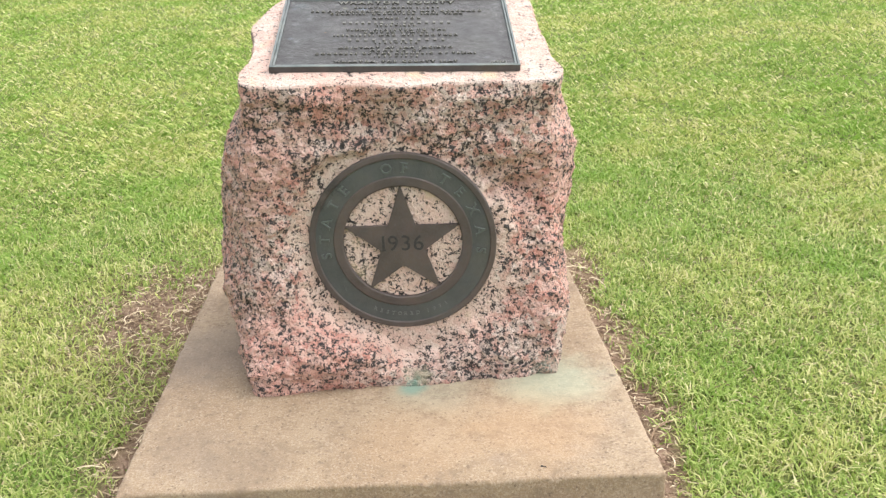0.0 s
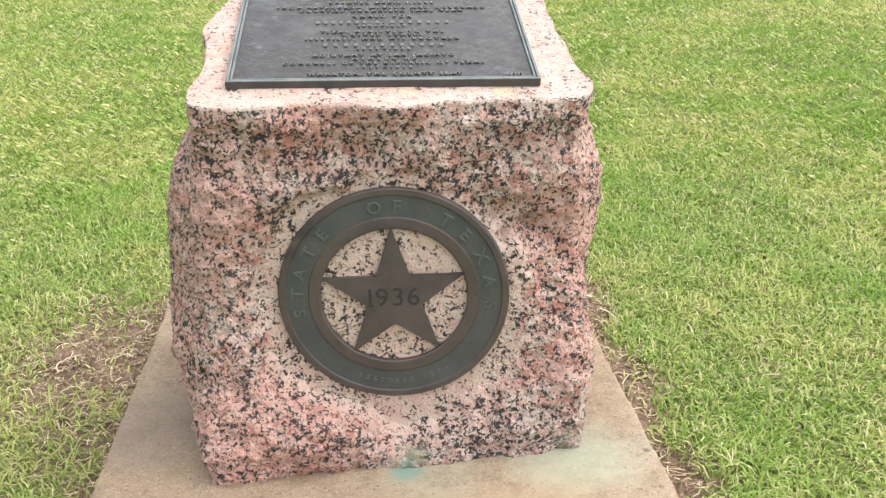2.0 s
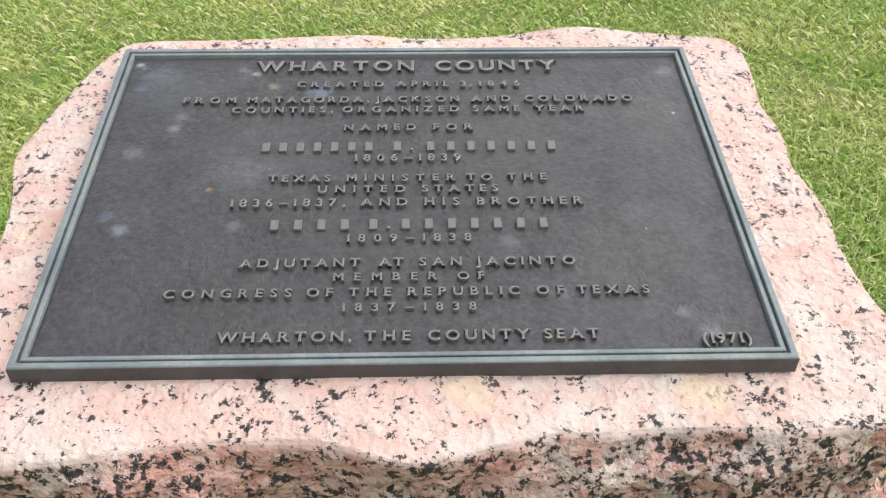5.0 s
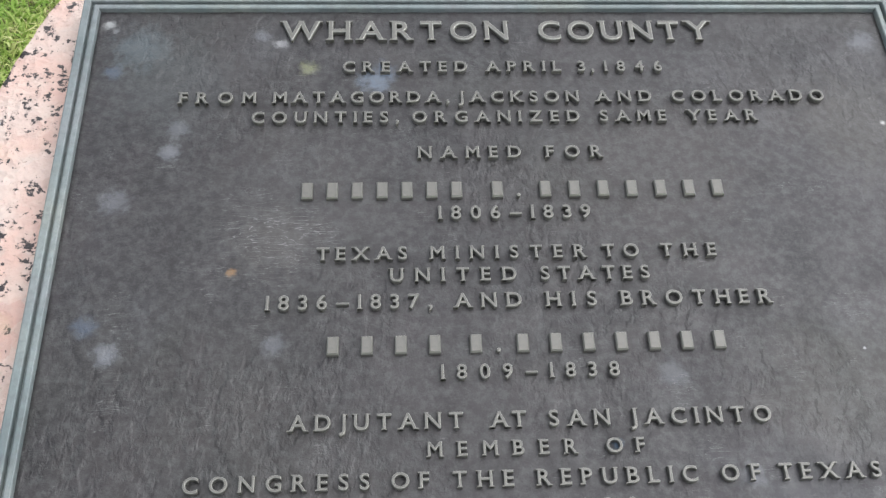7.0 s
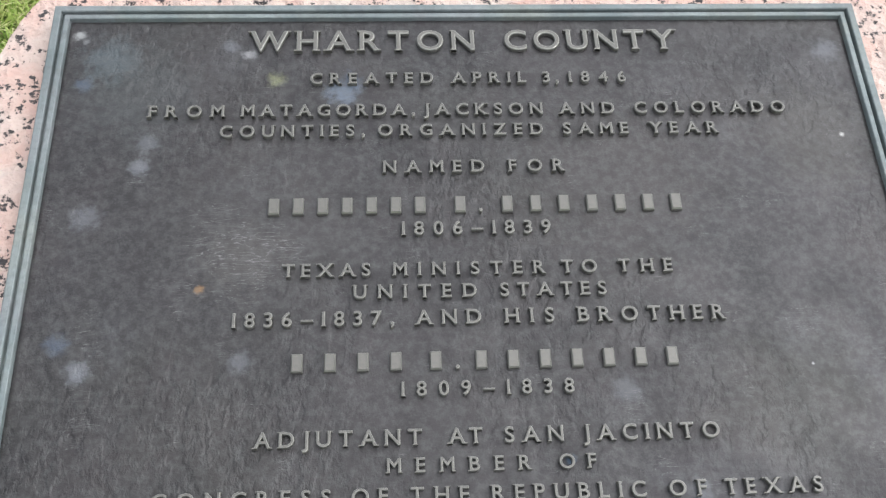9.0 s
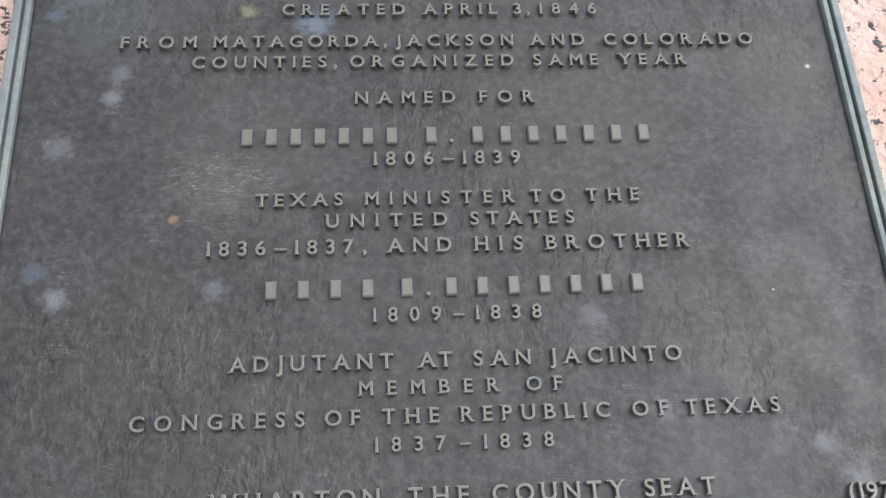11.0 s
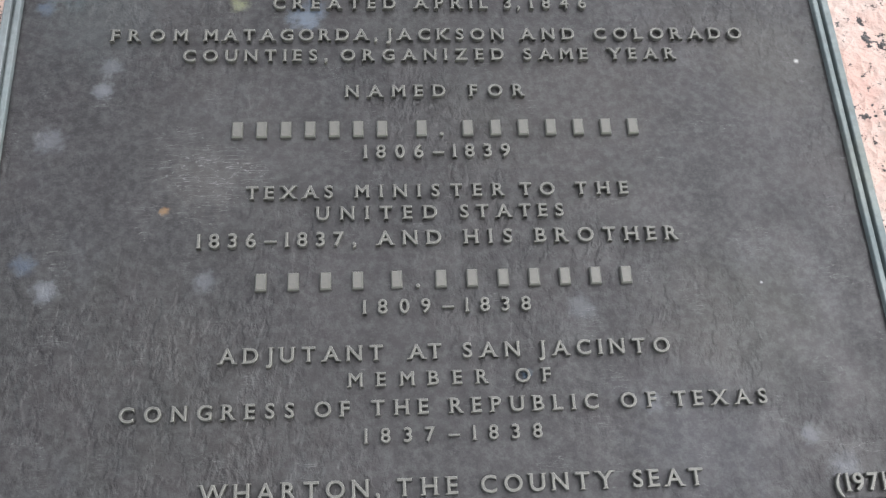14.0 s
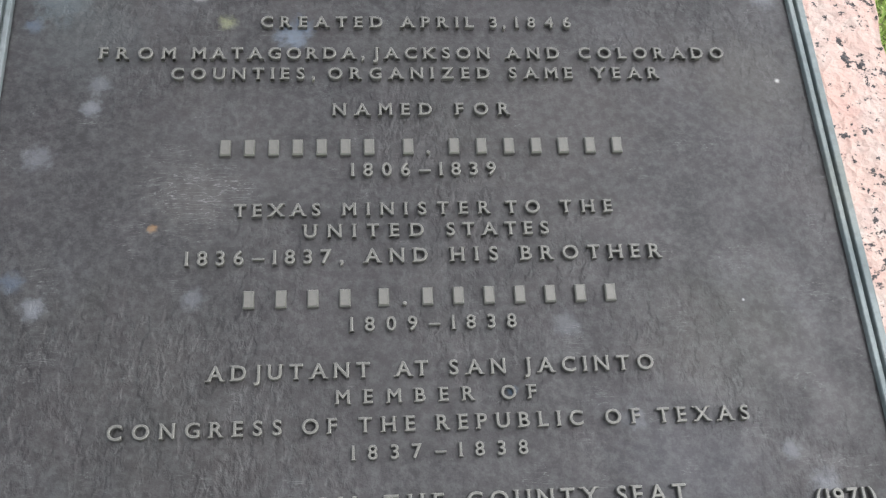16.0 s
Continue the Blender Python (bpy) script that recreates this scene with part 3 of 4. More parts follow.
def glyph(ch, thin=0.010):
    """One letter with capitals 1 high: its points, faces and width. z runs from 0 (back) to 1 (face)."""
    if (ch, thin) not in GLYPHS:
        curve = bpy.data.curves.new("letter", "FONT")
        curve.body, curve.extrude, curve.offset, curve.resolution_u = ch, 0.03, -thin, 4
        curve.bevel_depth, curve.bevel_resolution = 0.032, 2
        ob = new("letter", curve)
        bpy.context.view_layer.update()
        me = bpy.data.meshes.new_from_object(ob.evaluated_get(bpy.context.evaluated_depsgraph_get()))
        co = np.array([tuple(v.co) for v in me.vertices])
        faces = [tuple(f.vertices) for f in me.polygons]
        bpy.data.objects.remove(ob)
        bpy.data.meshes.remove(me)
        bpy.data.curves.remove(curve)
        GLYPHS[ch, thin] = [co, faces]
    return GLYPHS[ch, thin]


cap = glyph("H")[0]
CAP_LOW, CAP = cap[:, 1].min(), np.ptp(cap[:, 1])


def letter_shape(ch, high, deep, wide=1.0):
    """Points (foot of the letter at the origin) and faces of one letter."""
    co, faces = glyph(ch, 0.028 if high > 0.04 else 0.010)
    co = co.copy()
    co[:, 0] = (co[:, 0] - co[:, 0].min()) / CAP * high * wide
    co[:, 1] = (co[:, 1] - CAP_LOW) / CAP * high
    co[:, 2] = (co[:, 2] - co[:, 2].min()) / np.ptp(co[:, 2]) * deep
    width = co[:, 0].max()
    faces = list(faces)
    for at, head in SERIFS.get(ch, ()):
        half, thick = (0.09 if ch == "R" and at > 0.5 else 0.13 if ch in "MNWX" else 0.17) * high, 0.075 * high
        x, y0 = at * width, (high - thick if head else 0.0)
        k = len(co)
        slim = 0.75
        lower, upper = (1.0, slim) if not head else (slim, 1.0)
        box = [(x + sx * half * (lower if y == y0 else upper), y, z) for z in (0.0, deep * 0.93) for y in (y0, y0 + thick) for sx in (-1, 1)]
        co = np.concatenate([co, np.array(box)])
        faces += [(k + a, k + b, k + c, k + d) for a, b, c, d in ((0, 2, 3, 1), (4, 5, 7, 6), (0, 1, 5, 4), (2, 6, 7, 3), (0, 4, 6, 2), (1, 3, 7, 5))]
    return co, faces, width


def bar_shape(high, deep):
    w, c = 0.60 * high, 0.06 * high
    box = [(x, y, 0.0) for y in (0.0, high) for x in (0.0, w)] + [(x, y, deep * 0.7) for y in (0.0, high) for x in (0.0, w)]
    box += [(x, y, deep) for y in (c, high - c) for x in (c, w - c)]
    faces = [(0, 2, 3, 1), (8, 9, 11, 10)]
    for k in (0, 4):
        faces += [(k, k + 1, k + 5, k + 4), (k + 2, k + 6, k + 7, k + 3), (k, k + 4, k + 6, k + 2), (k + 1, k + 3, k + 7, k + 5)]
    return np.array(box), faces, w


LETTER_MESHES = {}


def letter_object(ch, high, deep, squeeze, material, parent, m):
    """One letter or bar as a part; alike ones share their mesh."""
    key = (ch, high, deep, round(squeeze, 3), material.name)
    if key not in LETTER_MESHES:
        co, faces, width = bar_shape(high, deep) if ch == "#" else letter_shape(ch, high, deep)
        co[:, 0] *= squeeze
        me = mesh_from("letter", co, faces, material)
        if material == LETTER:
            # the bevels round each face are rubbed bright
            me.materials.append(RUBBED)
            for f in me.polygons:
                z = [co[i, 2] / deep for i in f.vertices]
                f.material_index = int(min(z) > 0.5 and max(z) - min(z) > 0.01)
        LETTER_MESHES[key] = (me, width * squeeze)
    me, width = LETTER_MESHES[key]
    if parent is None:
        return width
    ob = new("bar" if ch == "#" else "letter", me)
    ob.parent = parent
    ob.matrix_local = m
    return width


def write_line(words, base, high, deep, z, material, parent):
    """A line of words, each spread from its left to its right end."""
    for text, left, right in words:
        widths = [letter_object(ch, high, deep, 1.0, material, None, None) for ch in text]
        spare, squeeze = (right - left - sum(widths)) / max(1, len(text) - 1), 1.0
        if spare < 0.0:
            squeeze = (right - left) / sum(widths) * 0.94
            spare = (right - left) * 0.06 / max(1, len(text) - 1)
        x = left
        for ch in text:
            x += letter_object(ch, high, deep, squeeze, material, parent, Matrix.Translation((x, base, z))) + spare


# ---- the bronze plaque on the sloping top ----
PLAQUE_LEFT, PLAQUE_RIGHT, PLAQUE_H = -0.3080, 0.306, 0.4565
FIELD_Z = -0.0048
LINES = [
    (0.4129, 0.0189, [('WHARTON', -0.1608, 0.0071), ('COUNTY', 0.0295, 0.16)]),
    (0.3825, 0.0098, [('CREATED', -0.1153, -0.0252), ('APRIL', -0.0114, 0.0435), ('3,', 0.0558, 0.0677), ('1846', 0.0754, 0.1181)]),
    (0.3542, 0.0100, [('FROM', -0.2294, -0.1759), ('MATAGORDA,', -0.1638, -0.0394), ('JACKSON', -0.0332, 0.0535), ('AND', 0.066, 0.1063), ('COLORADO', 0.121, 0.2331)]),
    (0.3365, 0.0098, [('COUNTIES,', -0.1781, -0.0755), ('ORGANIZED', -0.0662, 0.0523), ('SAME', 0.0668, 0.1145), ('YEAR', 0.1299, 0.18)]),
    (0.3055, 0.0099, [('NAMED', -0.0629, 0.0082), ('FOR', 0.0255, 0.0647)]),
    (0.2734, 0.0126, [('#######', -0.1415, -0.034), ('#.', -0.014, 0.0052), ('#######', 0.0186, 0.1442)]),
    (0.2558, 0.0105, [('1806–1839', -0.0507, 0.051)]),
    (0.2254, 0.0097, [('TEXAS', -0.1302, -0.0721), ('MINISTER', -0.057, 0.0445), ('TO', 0.0552, 0.0794), ('THE', 0.0937, 0.1306)]),
    (0.2090, 0.0099, [('UNITED', -0.0833, -0.0022), ('STATES', 0.0132, 0.084)]),
    (0.1899, 0.0104, [('1836–1837,', -0.1609, -0.0568), ('AND', -0.0428, -0.0003), ('HIS', 0.0153, 0.0474), ('BROTHER', 0.0631, 0.1604)]),
    (0.1590, 0.0123, [('####', -0.1225, -0.0526), ('#.', -0.0346, -0.0158), ('#######', -0.0056, 0.1251)]),
    (0.1414, 0.0098, [('1809–1838', -0.0532, 0.0559)]),
    (0.1102, 0.0102, [('ADJUTANT', -0.1433, -0.0411), ('AT', -0.0249, -0.0039), ('SAN', 0.0095, 0.046), ('JACINTO', 0.0581, 0.1437)]),
    (0.0931, 0.0092, [('MEMBER', -0.0629, 0.0247), ('OF', 0.0418, 0.0646)]),
    (0.0746, 0.0098, [('CONGRESS', -0.2018, -0.0963), ('OF', -0.0841, -0.0624), ('THE', -0.0491, -0.0138), ('REPUBLIC', -0.0003, 0.0929), ('OF', 0.107, 0.13), ('TEXAS', 0.1409, 0.2015)]),
    (0.0574, 0.0092, [('1837–1838', -0.0536, 0.056)]),
    (0.0249, 0.0108, [('WHARTON,', -0.1517, -0.045), ('THE', -0.0348, 0.0019), ('COUNTY', 0.0157, 0.0968), ('SEAT', 0.1084, 0.1526)]),
    (0.0178, 0.0112, [('(1971)', 0.2344, 0.2735)]),
]


def build_plaque():
    plaque = tagged(new("bronze_plaque"), "dark patinated bronze plaque with raised lettering on sloping granite", "plaque")
    plaque.matrix_world = TOP_POSE
    # moulded rim and plain edge, swept round the plate with mitred corners
    edge_profile = [(0.0012, -PLAQUE_THICK), (0.0, -PLAQUE_THICK + 0.0012), (0.0, -0.0016)]
    rim_profile = [(0.0, -0.0016), (0.0005, -0.0005), (0.0014, 0.0), (0.0052, 0.0), (0.0058, -0.0006), (0.0063, -0.0046), (0.0078, -0.0046),
                   (0.0083, -0.0012), (0.0090, -0.0006), (0.0118, -0.0006), (0.0124, -0.0012), (0.0129, FIELD_Z - 0.0006)]
    for name, profile, material, label in (("edge", edge_profile, EDGE, "dark brown bronze edge of the plate"),
                                           ("rim", rim_profile, RIM, "grey-green moulded bronze rim with a groove")):
        bm = bmesh.new()
        loops = []
        for inset, z in profile:
            x0, x1, y0, y1 = PLAQUE_LEFT + inset, PLAQUE_RIGHT - inset, inset, PLAQUE_H - inset
            loops.append([bm.verts.new(v) for v in ((x0, y0, z), (x1, y0, z), (x1, y1, z), (x0, y1, z))])
        for a, b in zip(loops, loops[1:]):
            for k in range(4):
                bm.faces.new((a[k], a[(k + 1) % 4], b[(k + 1) % 4], b[k]))
        part(name, bm, material, plaque, label)
    bm = bmesh.new()
    x0, x1, y0, y1 = PLAQUE_LEFT + 0.0105, PLAQUE_RIGHT - 0.0105, 0.0105, PLAQUE_H - 0.0105
    nx, ny = 120, 90
    grid = [[bm.verts.new((x0 + (x1 - x0) * i / nx, y0 + (y1 - y0) * j / ny, 0)) for i in range(nx + 1)] for j in range(ny + 1)]
    for v in bm.verts:
        v.co.z = FIELD_Z + 0.00028 * noise.fractal(Vector((v.co.x, v.co.y, 0)) * 40, 0.8, 2.0, 3)
    for j in range(ny):
        for i in range(nx):
            bm.faces.new((grid[j][i], grid[j][i + 1], grid[j + 1][i + 1], grid[j + 1][i]))
    edge = grid[0] + [row[-1] for row in grid[1:]] + grid[-1][-2::-1] + [row[0] for row in grid[-2:0:-1]]
    under = [bm.verts.new((v.co.x, v.co.y, -PLAQUE_THICK)) for v in edge]
    for k in range(len(edge)):
        bm.faces.new((edge[k], under[k], under[(k + 1) % len(edge)], edge[(k + 1) % len(edge)]))
    bm.faces.new(under)
    part("field", bm, FIELD, plaque, "dark grey-brown bronze field with pale spots", True)
    for base, high, words in LINES:
        line = new("inscription_line")
        line.parent = plaque
        tagged(line, "raised rubbed bronze lettering")
        write_line(words, base, high, 0.0043, FIELD_Z - 0.0004, LETTER, line)
    return plaque


build_plaque()

# ---- the bronze medallion on the front ----
RING_OUT, RING_IN = 0.240, 0.1520


def lathe(bm, profile, steps=160):
    loops = []
    for k in range(steps):
        a = 2 * math.pi * k / steps
        loops.append([bm.verts.new((r * math.sin(a), r * math.cos(a), z)) for r, z in profile])
    for k in range(steps):
        a, b = loops[k], loops[(k + 1) % steps]
        for i in range(len(profile)):
            j = (i + 1) % len(profile)
            bm.faces.new((a[i], b[i], b[j], a[j]))


def build_medallion():
    med = tagged(new("star_medallion"), "round dark bronze medallion with a five-pointed star on granite", "medallion")
    # local z looks out of the stone
    med.matrix_world = pose(DISH[0], DISH_Y, DISH[1]) @ pose(0, 0, 0, 90, 0, 0).to_3x3().to_4x4() @ pose(0, 0, 0, 0, RING_TURN, 0)
    bm = bmesh.new()
    lathe(bm, [(RING_OUT, -0.004), (RING_OUT, 0.0088), (0.2388, 0.0104), (0.2370, 0.0114), (0.2268, 0.0117), (0.2250, 0.0110), (0.2232, 0.0078),
               (0.1785, 0.0078), (0.1768, 0.0102), (0.1750, 0.0110), (0.1560, 0.0113), (0.1538, 0.0106), (RING_IN, 0.0090), (RING_IN, -0.004)])
    ring = part("ring", bm, BROWN, med, "brown bronze ring with raised lips")
    bm = bmesh.new()
    lathe(bm, [(0.2236, 0.0060), (0.2236, 0.0082), (0.1781, 0.0082), (0.1781, 0.0060)])
    part("letter_band", bm, GREEN, med, "greenish black sunken band", False)
    # star
    bm = bmesh.new()
    rim, top = [], []
    for k in range(10):
        a = math.pi * k / 5
        r = 0.1570 if k % 2 == 0 else 0.0595
        rim.append(bm.verts.new((r * math.sin(a), r * math.cos(a) - 0.002, -0.004)))
        top.append(bm.verts.new((r * 0.99 * math.sin(a), r * 0.99 * math.cos(a) - 0.002, 0.0100)))
    for k in range(10):
        bm.faces.new((rim[k], rim[(k + 1) % 10], top[(k + 1) % 10], top[k]))
    bm.faces.new(top)
    bm.faces.new(list(reversed(rim)))
    bmesh.ops.bevel(bm, geom=[e for e in bm.edges if all(v.co.z > 0.005 for v in e.verts)], offset=0.0015, segments=2, affect="EDGES")
    star = part("star", bm, BROWN, med, "flat dark brown bronze star")
    # the date cut into the star
    date = new("date")
    date.parent = med
    tagged(date, "date cut dark into the star")
    write_line([("1936", -0.053, 0.053)], -0.022, 0.043, 0.0006, 0.0096, DARK, date)

    def round_words(items, radius, high, deep, inward, name, material):
        band = new(name)
        band.parent = med
        for ch, turn in items:
            w = letter_object(ch, high, deep, 1.0, material, None, None)
            place = Matrix.Rotation(-radians(turn), 4, "Z") @ Matrix.Translation((0, radius, 0.0080))
            if inward:
                place = place @ Matrix.Rotation(math.pi, 4, "Z")
            letter_object(ch, high, deep, 1.0, material, band, place @ Matrix.Translation((-w / 2, -high / 2, 0)))
        return band

    tagged(round_words(list(zip("STATE", (-99, -86, -73, -58, -44))) + list(zip("OF", (-9, 4.5))) + list(zip("TEXAS", (34, 49, 65, 82, 98))),
                       0.2010, 0.0262, 0.0032, False, "band_lettering", BAND_LETTER), "raised greenish bronze lettering")
    tagged(round_words([(c, 203.5 - 4.55 * k) for k, c in enumerate("RESTORED")] + [(c, 164 - 5 * k) for k, c in enumerate("1971")],
                       0.2010, 0.0100, 0.0016, True, "restoration_lettering", WORN), "small worn pale lettering")
    for turn in (-128, 126):
        bm = bmesh.new()
        pts = []
        for k in range(10):
            a = math.pi * k / 5
            r = 0.007 if k % 2 == 0 else 0.0028
            pts.append(bm.verts.new((0.2010 * math.sin(radians(turn)) + r * math.sin(a), 0.2010 * math.cos(radians(turn)) + r * math.cos(a), 0.0080)))
        face = bm.faces.new(pts)
        lift = bmesh.ops.extrude_face_region(bm, geom=[face])
        bmesh.ops.translate(bm, vec=(0, 0, 0.0022), verts=[v for v in lift["geom"] if isinstance(v, bmesh.types.BMVert)])
        part("band_star", bm, GREEN, med)
    return med


build_medallion()


# ---- litter on the slab ----
def build_twig(x, y, turn, long):
    bm = bmesh.new()
    rings = []
    for k in range(6):
        u = k / 5
        r = 0.0016 * (1 - 0.5 * u) + 0.0004 * math.sin(9 * u)
        c = Vector(((u - 0.5) * long, 0.0015 * math.sin(4 * u), r))
        rings.append([bm.verts.new(c + Vector((0, r * math.cos(a), r * math.sin(a)))) for a in (0.0, 1.26, 2.51, 3.77, 5.03)])
    for a, b in zip(rings, rings[1:]):
        for i in range(5):
            bm.faces.new((a[i], a[(i + 1) % 5], b[(i + 1) % 5], b[i]))
    bm.faces.new(rings[0])
    bm.faces.new(rings[-1])
    bmesh.ops.recalc_face_normals(bm, faces=bm.faces)
    me = bpy.data.meshes.new("twig")
    bm.to_mesh(me)
    bm.free()
    me.materials.append(DARK)
    ob = tagged(new("twig", me), "tiny dark twig lying on the concrete slab", "twig")
    ob.matrix_world = pose(x, y, 0.002, 0, 0, turn)


build_twig(0.295, -0.519, -15, 0.014)


# ---- roots laid bare beside the slab ----
def build_root(points, thick, seed):
    """A tapering, wandering root, half sunk in the earth."""
    rng = random.Random(seed)
    steps, sides = 22, 8
    key = np.array(points)
    spots = []
    for k in range(steps + 1):
        u = k / steps * (len(key) - 1)
        x, y = np.interp(u, range(len(key)), key[:, 0]), np.interp(u, range(len(key)), key[:, 1])
        sway = Vector((noise.noise(Vector((x * 19, y * 19, seed))), noise.noise(Vector((x * 19, y * 19, seed + 5))), 0)) * 0.012
        spots.append(Vector((x, y, float(ground_height(np.array(x), np.array(y))) + 0.002 + 0.003 * math.sin(5 * u + seed))) + sway)
    bm = bmesh.new()
    rings = []
    for k, c in enumerate(spots):
        way = (spots[min(k + 1, steps)] - spots[max(k - 1, 0)]).normalized()
        side = way.cross(Vector((0, 0, 1))).normalized()
        up = side.cross(way)
        r = thick * (1 - 0.75 * k / steps) * (0.85 + 0.3 * rng.random())
        rings.append([bm.verts.new(c + (side * math.cos(a) + up * math.sin(a)) * r) for a in (2 * math.pi * i / sides for i in range(sides))])
    for a, b in zip(rings, rings[1:]):
        for i in range(sides):
            bm.faces.new((a[i], a[(i + 1) % sides], b[(i + 1) % sides], b[i]))
    bm.faces.new(rings[0])
    bm.faces.new(rings[-1])
    bmesh.ops.recalc_face_normals(bm, faces=bm.faces)
    me = bpy.data.meshes.new("root")
    bm.to_mesh(me)
    bm.free()
    me.materials.append(ROOT)
    me.shade_smooth()
    tagged(new("root", me), "thin pale brown root laid bare in the worn earth", "root", "roots beside the slab")


for seed, (points, thick) in enumerate((
        (((-0.70, 0.60), (-0.80, 0.555), (-0.95, 0.53)), 0.0065), (((-0.70, 0.76), (-0.80, 0.66), (-0.93, 0.62)), 0.0055),
        (((-0.69, 0.98), (-0.80, 1.00), (-0.99, 1.07)), 0.0055), (((-0.70, 0.36), (-0.80, 0.40), (-0.90, 0.37)), 0.0050),
        (((-0.84, 0.56), (-0.88, 0.68), (-0.97, 0.78)), 0.0040), (((-0.71, 0.20), (-0.78, 0.23), (-0.86, 0.20)), 0.0040))):
    build_root(points, thick, seed)


# ---- turf ----
def fill_mesh(name, verts, loops, starts, totals, material):
    me = bpy.data.meshes.new(name)
    me.vertices.add(len(verts))
    me.vertices.foreach_set("co", verts.astype(np.float32).ravel())
    me.loops.add(len(loops))
    me.loops.foreach_set("vertex_index", loops.astype(np.int32))
    me.polygons.add(len(starts))
    me.polygons.foreach_set("loop_start", starts.astype(np.int32))
    me.polygons.foreach_set("loop_total", totals.astype(np.int32))
    me.materials.append(material)
    me.update(calc_edges=True)
    return me


def blades(x, y, rng, tall, wide, simple):
    """Bent blades, two quads and a tip each, five points wide to narrow."""
    k = len(x)
    z = ground_height(x, y)
    turn, lean = rng.rand(k) * 2 * np.pi, (0.3 + 1.5 * rng.rand(k)) * tall
    dx, dy = np.cos(turn), np.sin(turn)
    high = tall * (0.35 + 0.65 * rng.rand(k))
    face = turn + np.pi / 2 + rng.randn(k) * 0.5
    wx, wy = np.cos(face) * wide / 2, np.sin(face) * wide / 2
    if simple:
        p = np.empty((k, 4, 3))
        for i, (f, up, w) in enumerate(((0, 0, 1), (0, 0, -1), (0.5, 0.8, -0.8), (1.0, 1.0, 0.2))):
            p[:, i, 0] = x + dx * lean * f + wx * w
            p[:, i, 1] = y + dy * lean * f + wy * w
            p[:, i, 2] = z - 0.004 * (up == 0) + high * up
        return p.reshape(-1, 3), np.arange(k)[:, None] * 4 + [0, 1, 2, 3], np.full((k, 1), 4)
    p = np.empty((k, 5, 3))
    for i, (f, up, w) in enumerate(((0, 0, 1), (0, 0, -1), (0.42, 0.72, 0.85), (0.42, 0.72, -0.85), (1.0, 1.0, 0))):
        p[:, i, 0] = x + dx * lean * f + wx * w
        p[:, i, 1] = y + dy * lean * f + wy * w
        p[:, i, 2] = z - 0.004 * (up == 0) + high * up - (0.25 * lean * rng.rand(k) if i == 4 else 0)
    base = np.arange(k)[:, None] * 5
    loops = np.concatenate([base + [0, 1, 3, 2], base + [2, 3, 4]], 1)
    return p.reshape(-1, 3), loops, np.tile([4, 3], (k, 1))


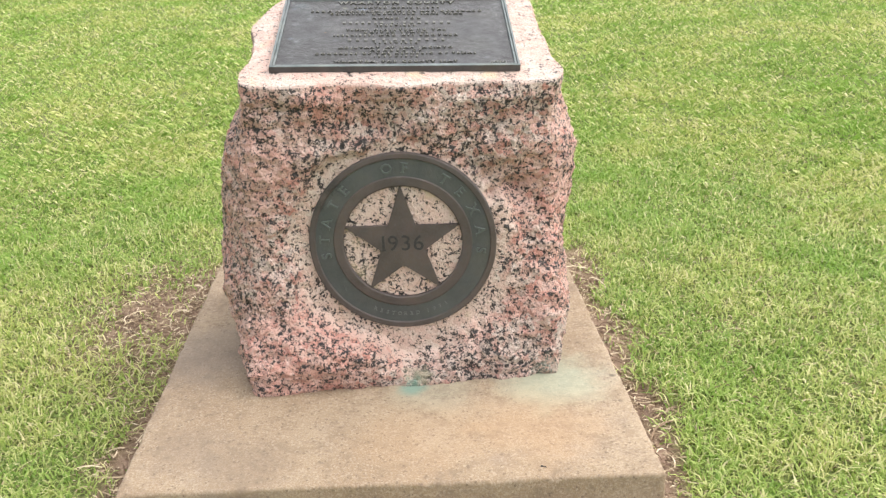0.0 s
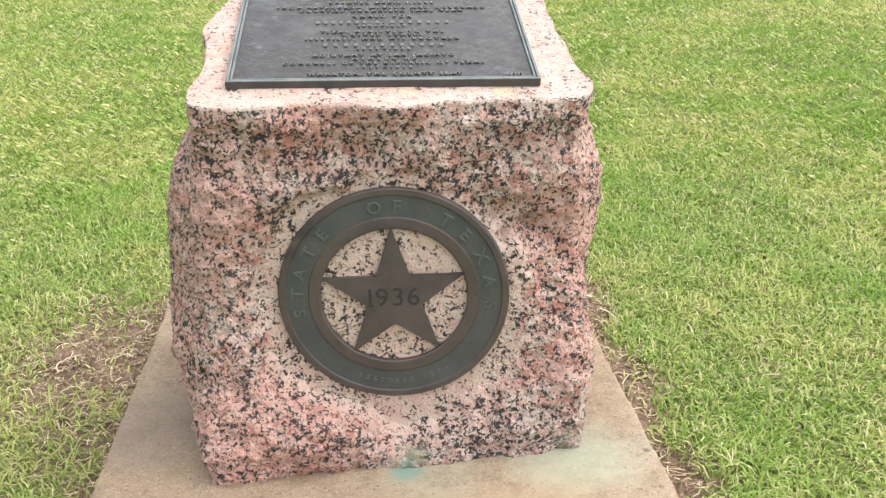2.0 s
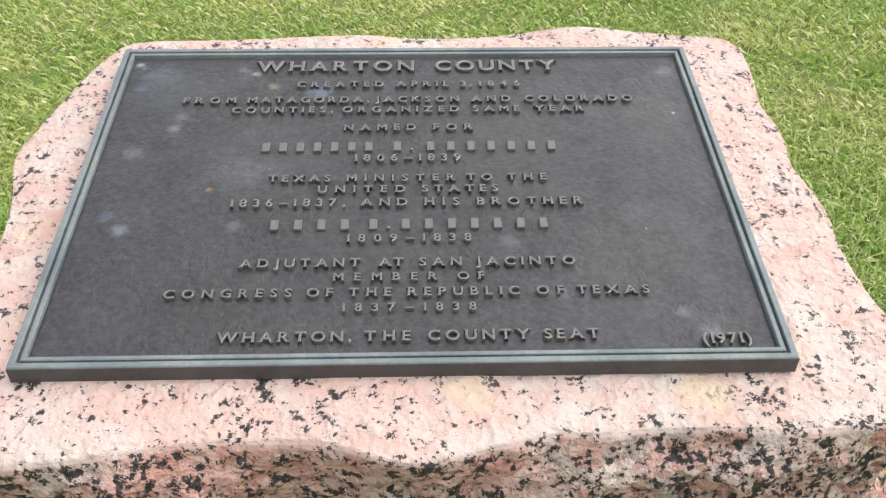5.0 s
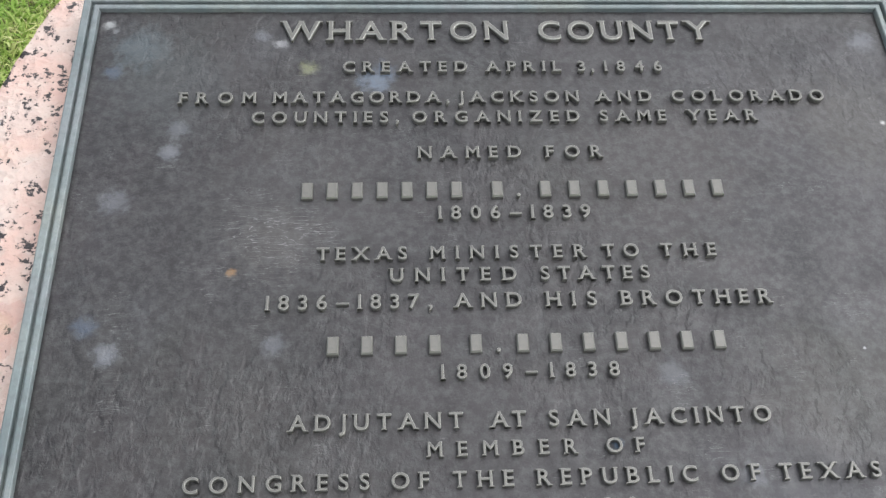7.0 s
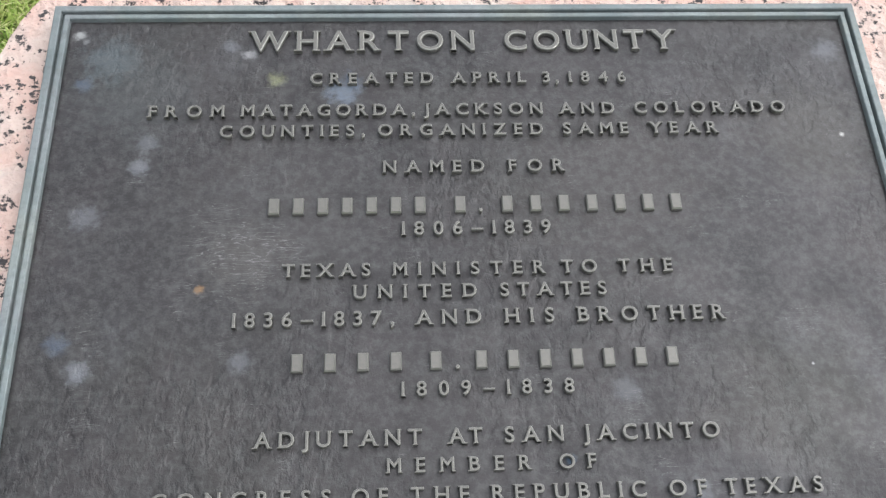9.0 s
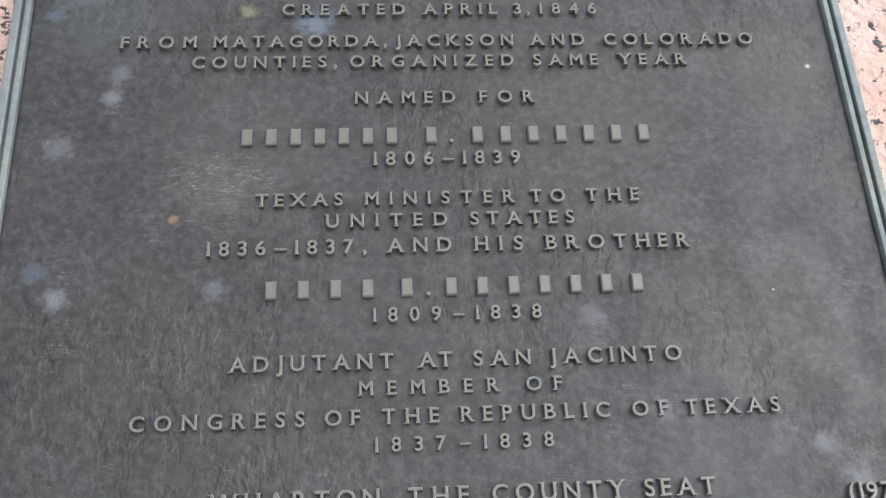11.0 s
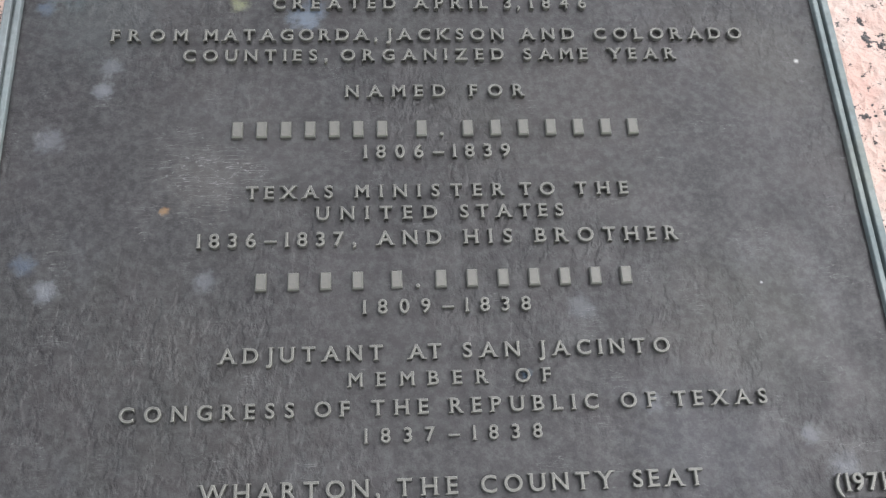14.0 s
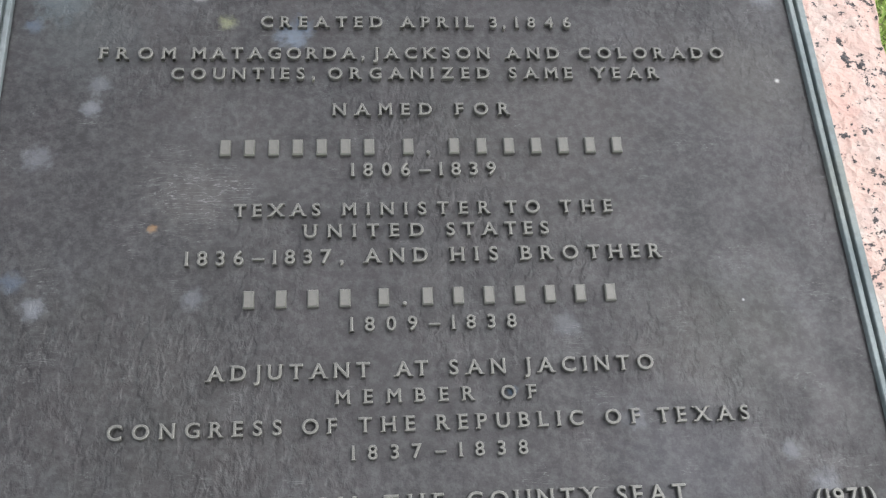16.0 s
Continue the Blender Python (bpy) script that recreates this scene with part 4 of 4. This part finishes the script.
def build_grass():
    rng = np.random.RandomState(11)
    out_p, out_l, out_c, off = [], [], [], 0
    for count, simple in ((430000, False), (1250000, True)):
        if simple:
            far, way = 1.7 + 12.5 * rng.rand(count), 2 * np.pi * rng.rand(count)
            x, y = far * np.sin(way), far * np.cos(way) + 0.2
            share = smooth01(far, 1.7, 3.1) * (0.30 + 0.70 * smooth01(y, -2.2, 1.0))
        else:
            x, y = -3.1 + 6.2 * rng.rand(count), -1.2 + 4.5 * rng.rand(count)
            far = np.hypot(x, y - 0.2)
            share = (1 - smooth01(far, 1.7, 3.1)) * smooth01(y, -1.2, -0.65)
        gap = slab_gap(x, y)
        clump = 0.22 + 0.45 * value_noise(x, y, 13.0, 21) + 0.33 * value_noise(x, y, 31.0, 23)
        keep = (gap > 0.012) & (rng.rand(count) > bareness(x, y) * 0.96) & (rng.rand(count) < clump + 0.25) & (rng.rand(count) < share)
        x, y, far = x[keep], y[keep], far[keep]
        size = (0.75 + 0.5 * value_noise(x, y, 5.0, 22)) * (0.94 + 0.02 * far)
        p, l, c = blades(x, y, rng, 0.033 * size, (0.0043 + 0.00055 * far) * (0.7 + 0.6 * rng.rand(len(x))), simple)
        out_p.append(p)
        out_l.append((l + off).ravel())
        out_c.append(c.ravel())
        off += len(p)
    p, l = np.concatenate(out_p), np.concatenate(out_l)
    totals = np.concatenate(out_c)
    starts = np.concatenate([[0], np.cumsum(totals)[:-1]])
    me = fill_mesh("lawn_grass", p, l, starts, totals, GRASS)
    tagged(new("lawn_grass", me), "short green lawn grass with straw-coloured dry blades", "grass", kind="stuff")


def build_thatch():
    """Dry runners and dead blades lying on the bare earth round the slab."""
    rng = np.random.RandomState(5)
    k = 150000
    x, y = -2.2 + 4.2 * rng.rand(k), -1.0 + 3.2 * rng.rand(k)
    gap = slab_gap(x, y)
    keep = (gap > 0.012) & (rng.rand(k) < 0.08 + 0.6 * bareness(x, y))
    x, y = x[keep], y[keep]
    k = len(x)
    stout = (rng.rand(k) < 0.035) & (bareness(x, y) > 0.45)
    turn, bend = rng.rand(k) * 2 * np.pi, rng.randn(k) * np.where(stout, 0.3, 0.5)
    length = 0.015 + 0.045 * rng.rand(k) ** 2 + (rng.rand(k) > 0.97) * 0.06
    length = np.where(stout, 0.05 + 0.10 * rng.rand(k), length)
    wide = np.where(stout, 0.0013 + 0.0012 * rng.rand(k), 0.0006 + 0.0009 * rng.rand(k))
    lift = 0.002 + 0.010 * rng.rand(k)
    p = np.empty((k, 8, 3))
    for i in range(4):
        a = turn + bend * (i - 1.5)
        f = (i - 1.5) / 3 * length
        cx, cy = x + np.cos(a) * f, y + np.sin(a) * f
        z = ground_height(x, y) + 0.003 + lift * (1 - abs(i - 1.5) / 1.5 * 0.8)
        for j, sgn in ((0, 1), (1, -1)):
            p[:, 2 * i + j, 0] = cx - np.sin(a) * wide * sgn
            p[:, 2 * i + j, 1] = cy + np.cos(a) * wide * sgn
            p[:, 2 * i + j, 2] = z + 0.0008 * sgn
    base = np.arange(k)[:, None] * 8
    l = np.concatenate([base + [0, 1, 3, 2], base + [2, 3, 5, 4], base + [4, 5, 7, 6]], 1)
    totals = np.full(3 * k, 4)
    me = fill_mesh("dry_runners", p.reshape(-1, 3), l.ravel(), np.arange(3 * k) * 4, totals, THATCH)
    tagged(new("dry_runners", me), "brown dead grass runners on bare earth beside the slab", "dry grass", kind="stuff")


build_grass()
build_thatch()
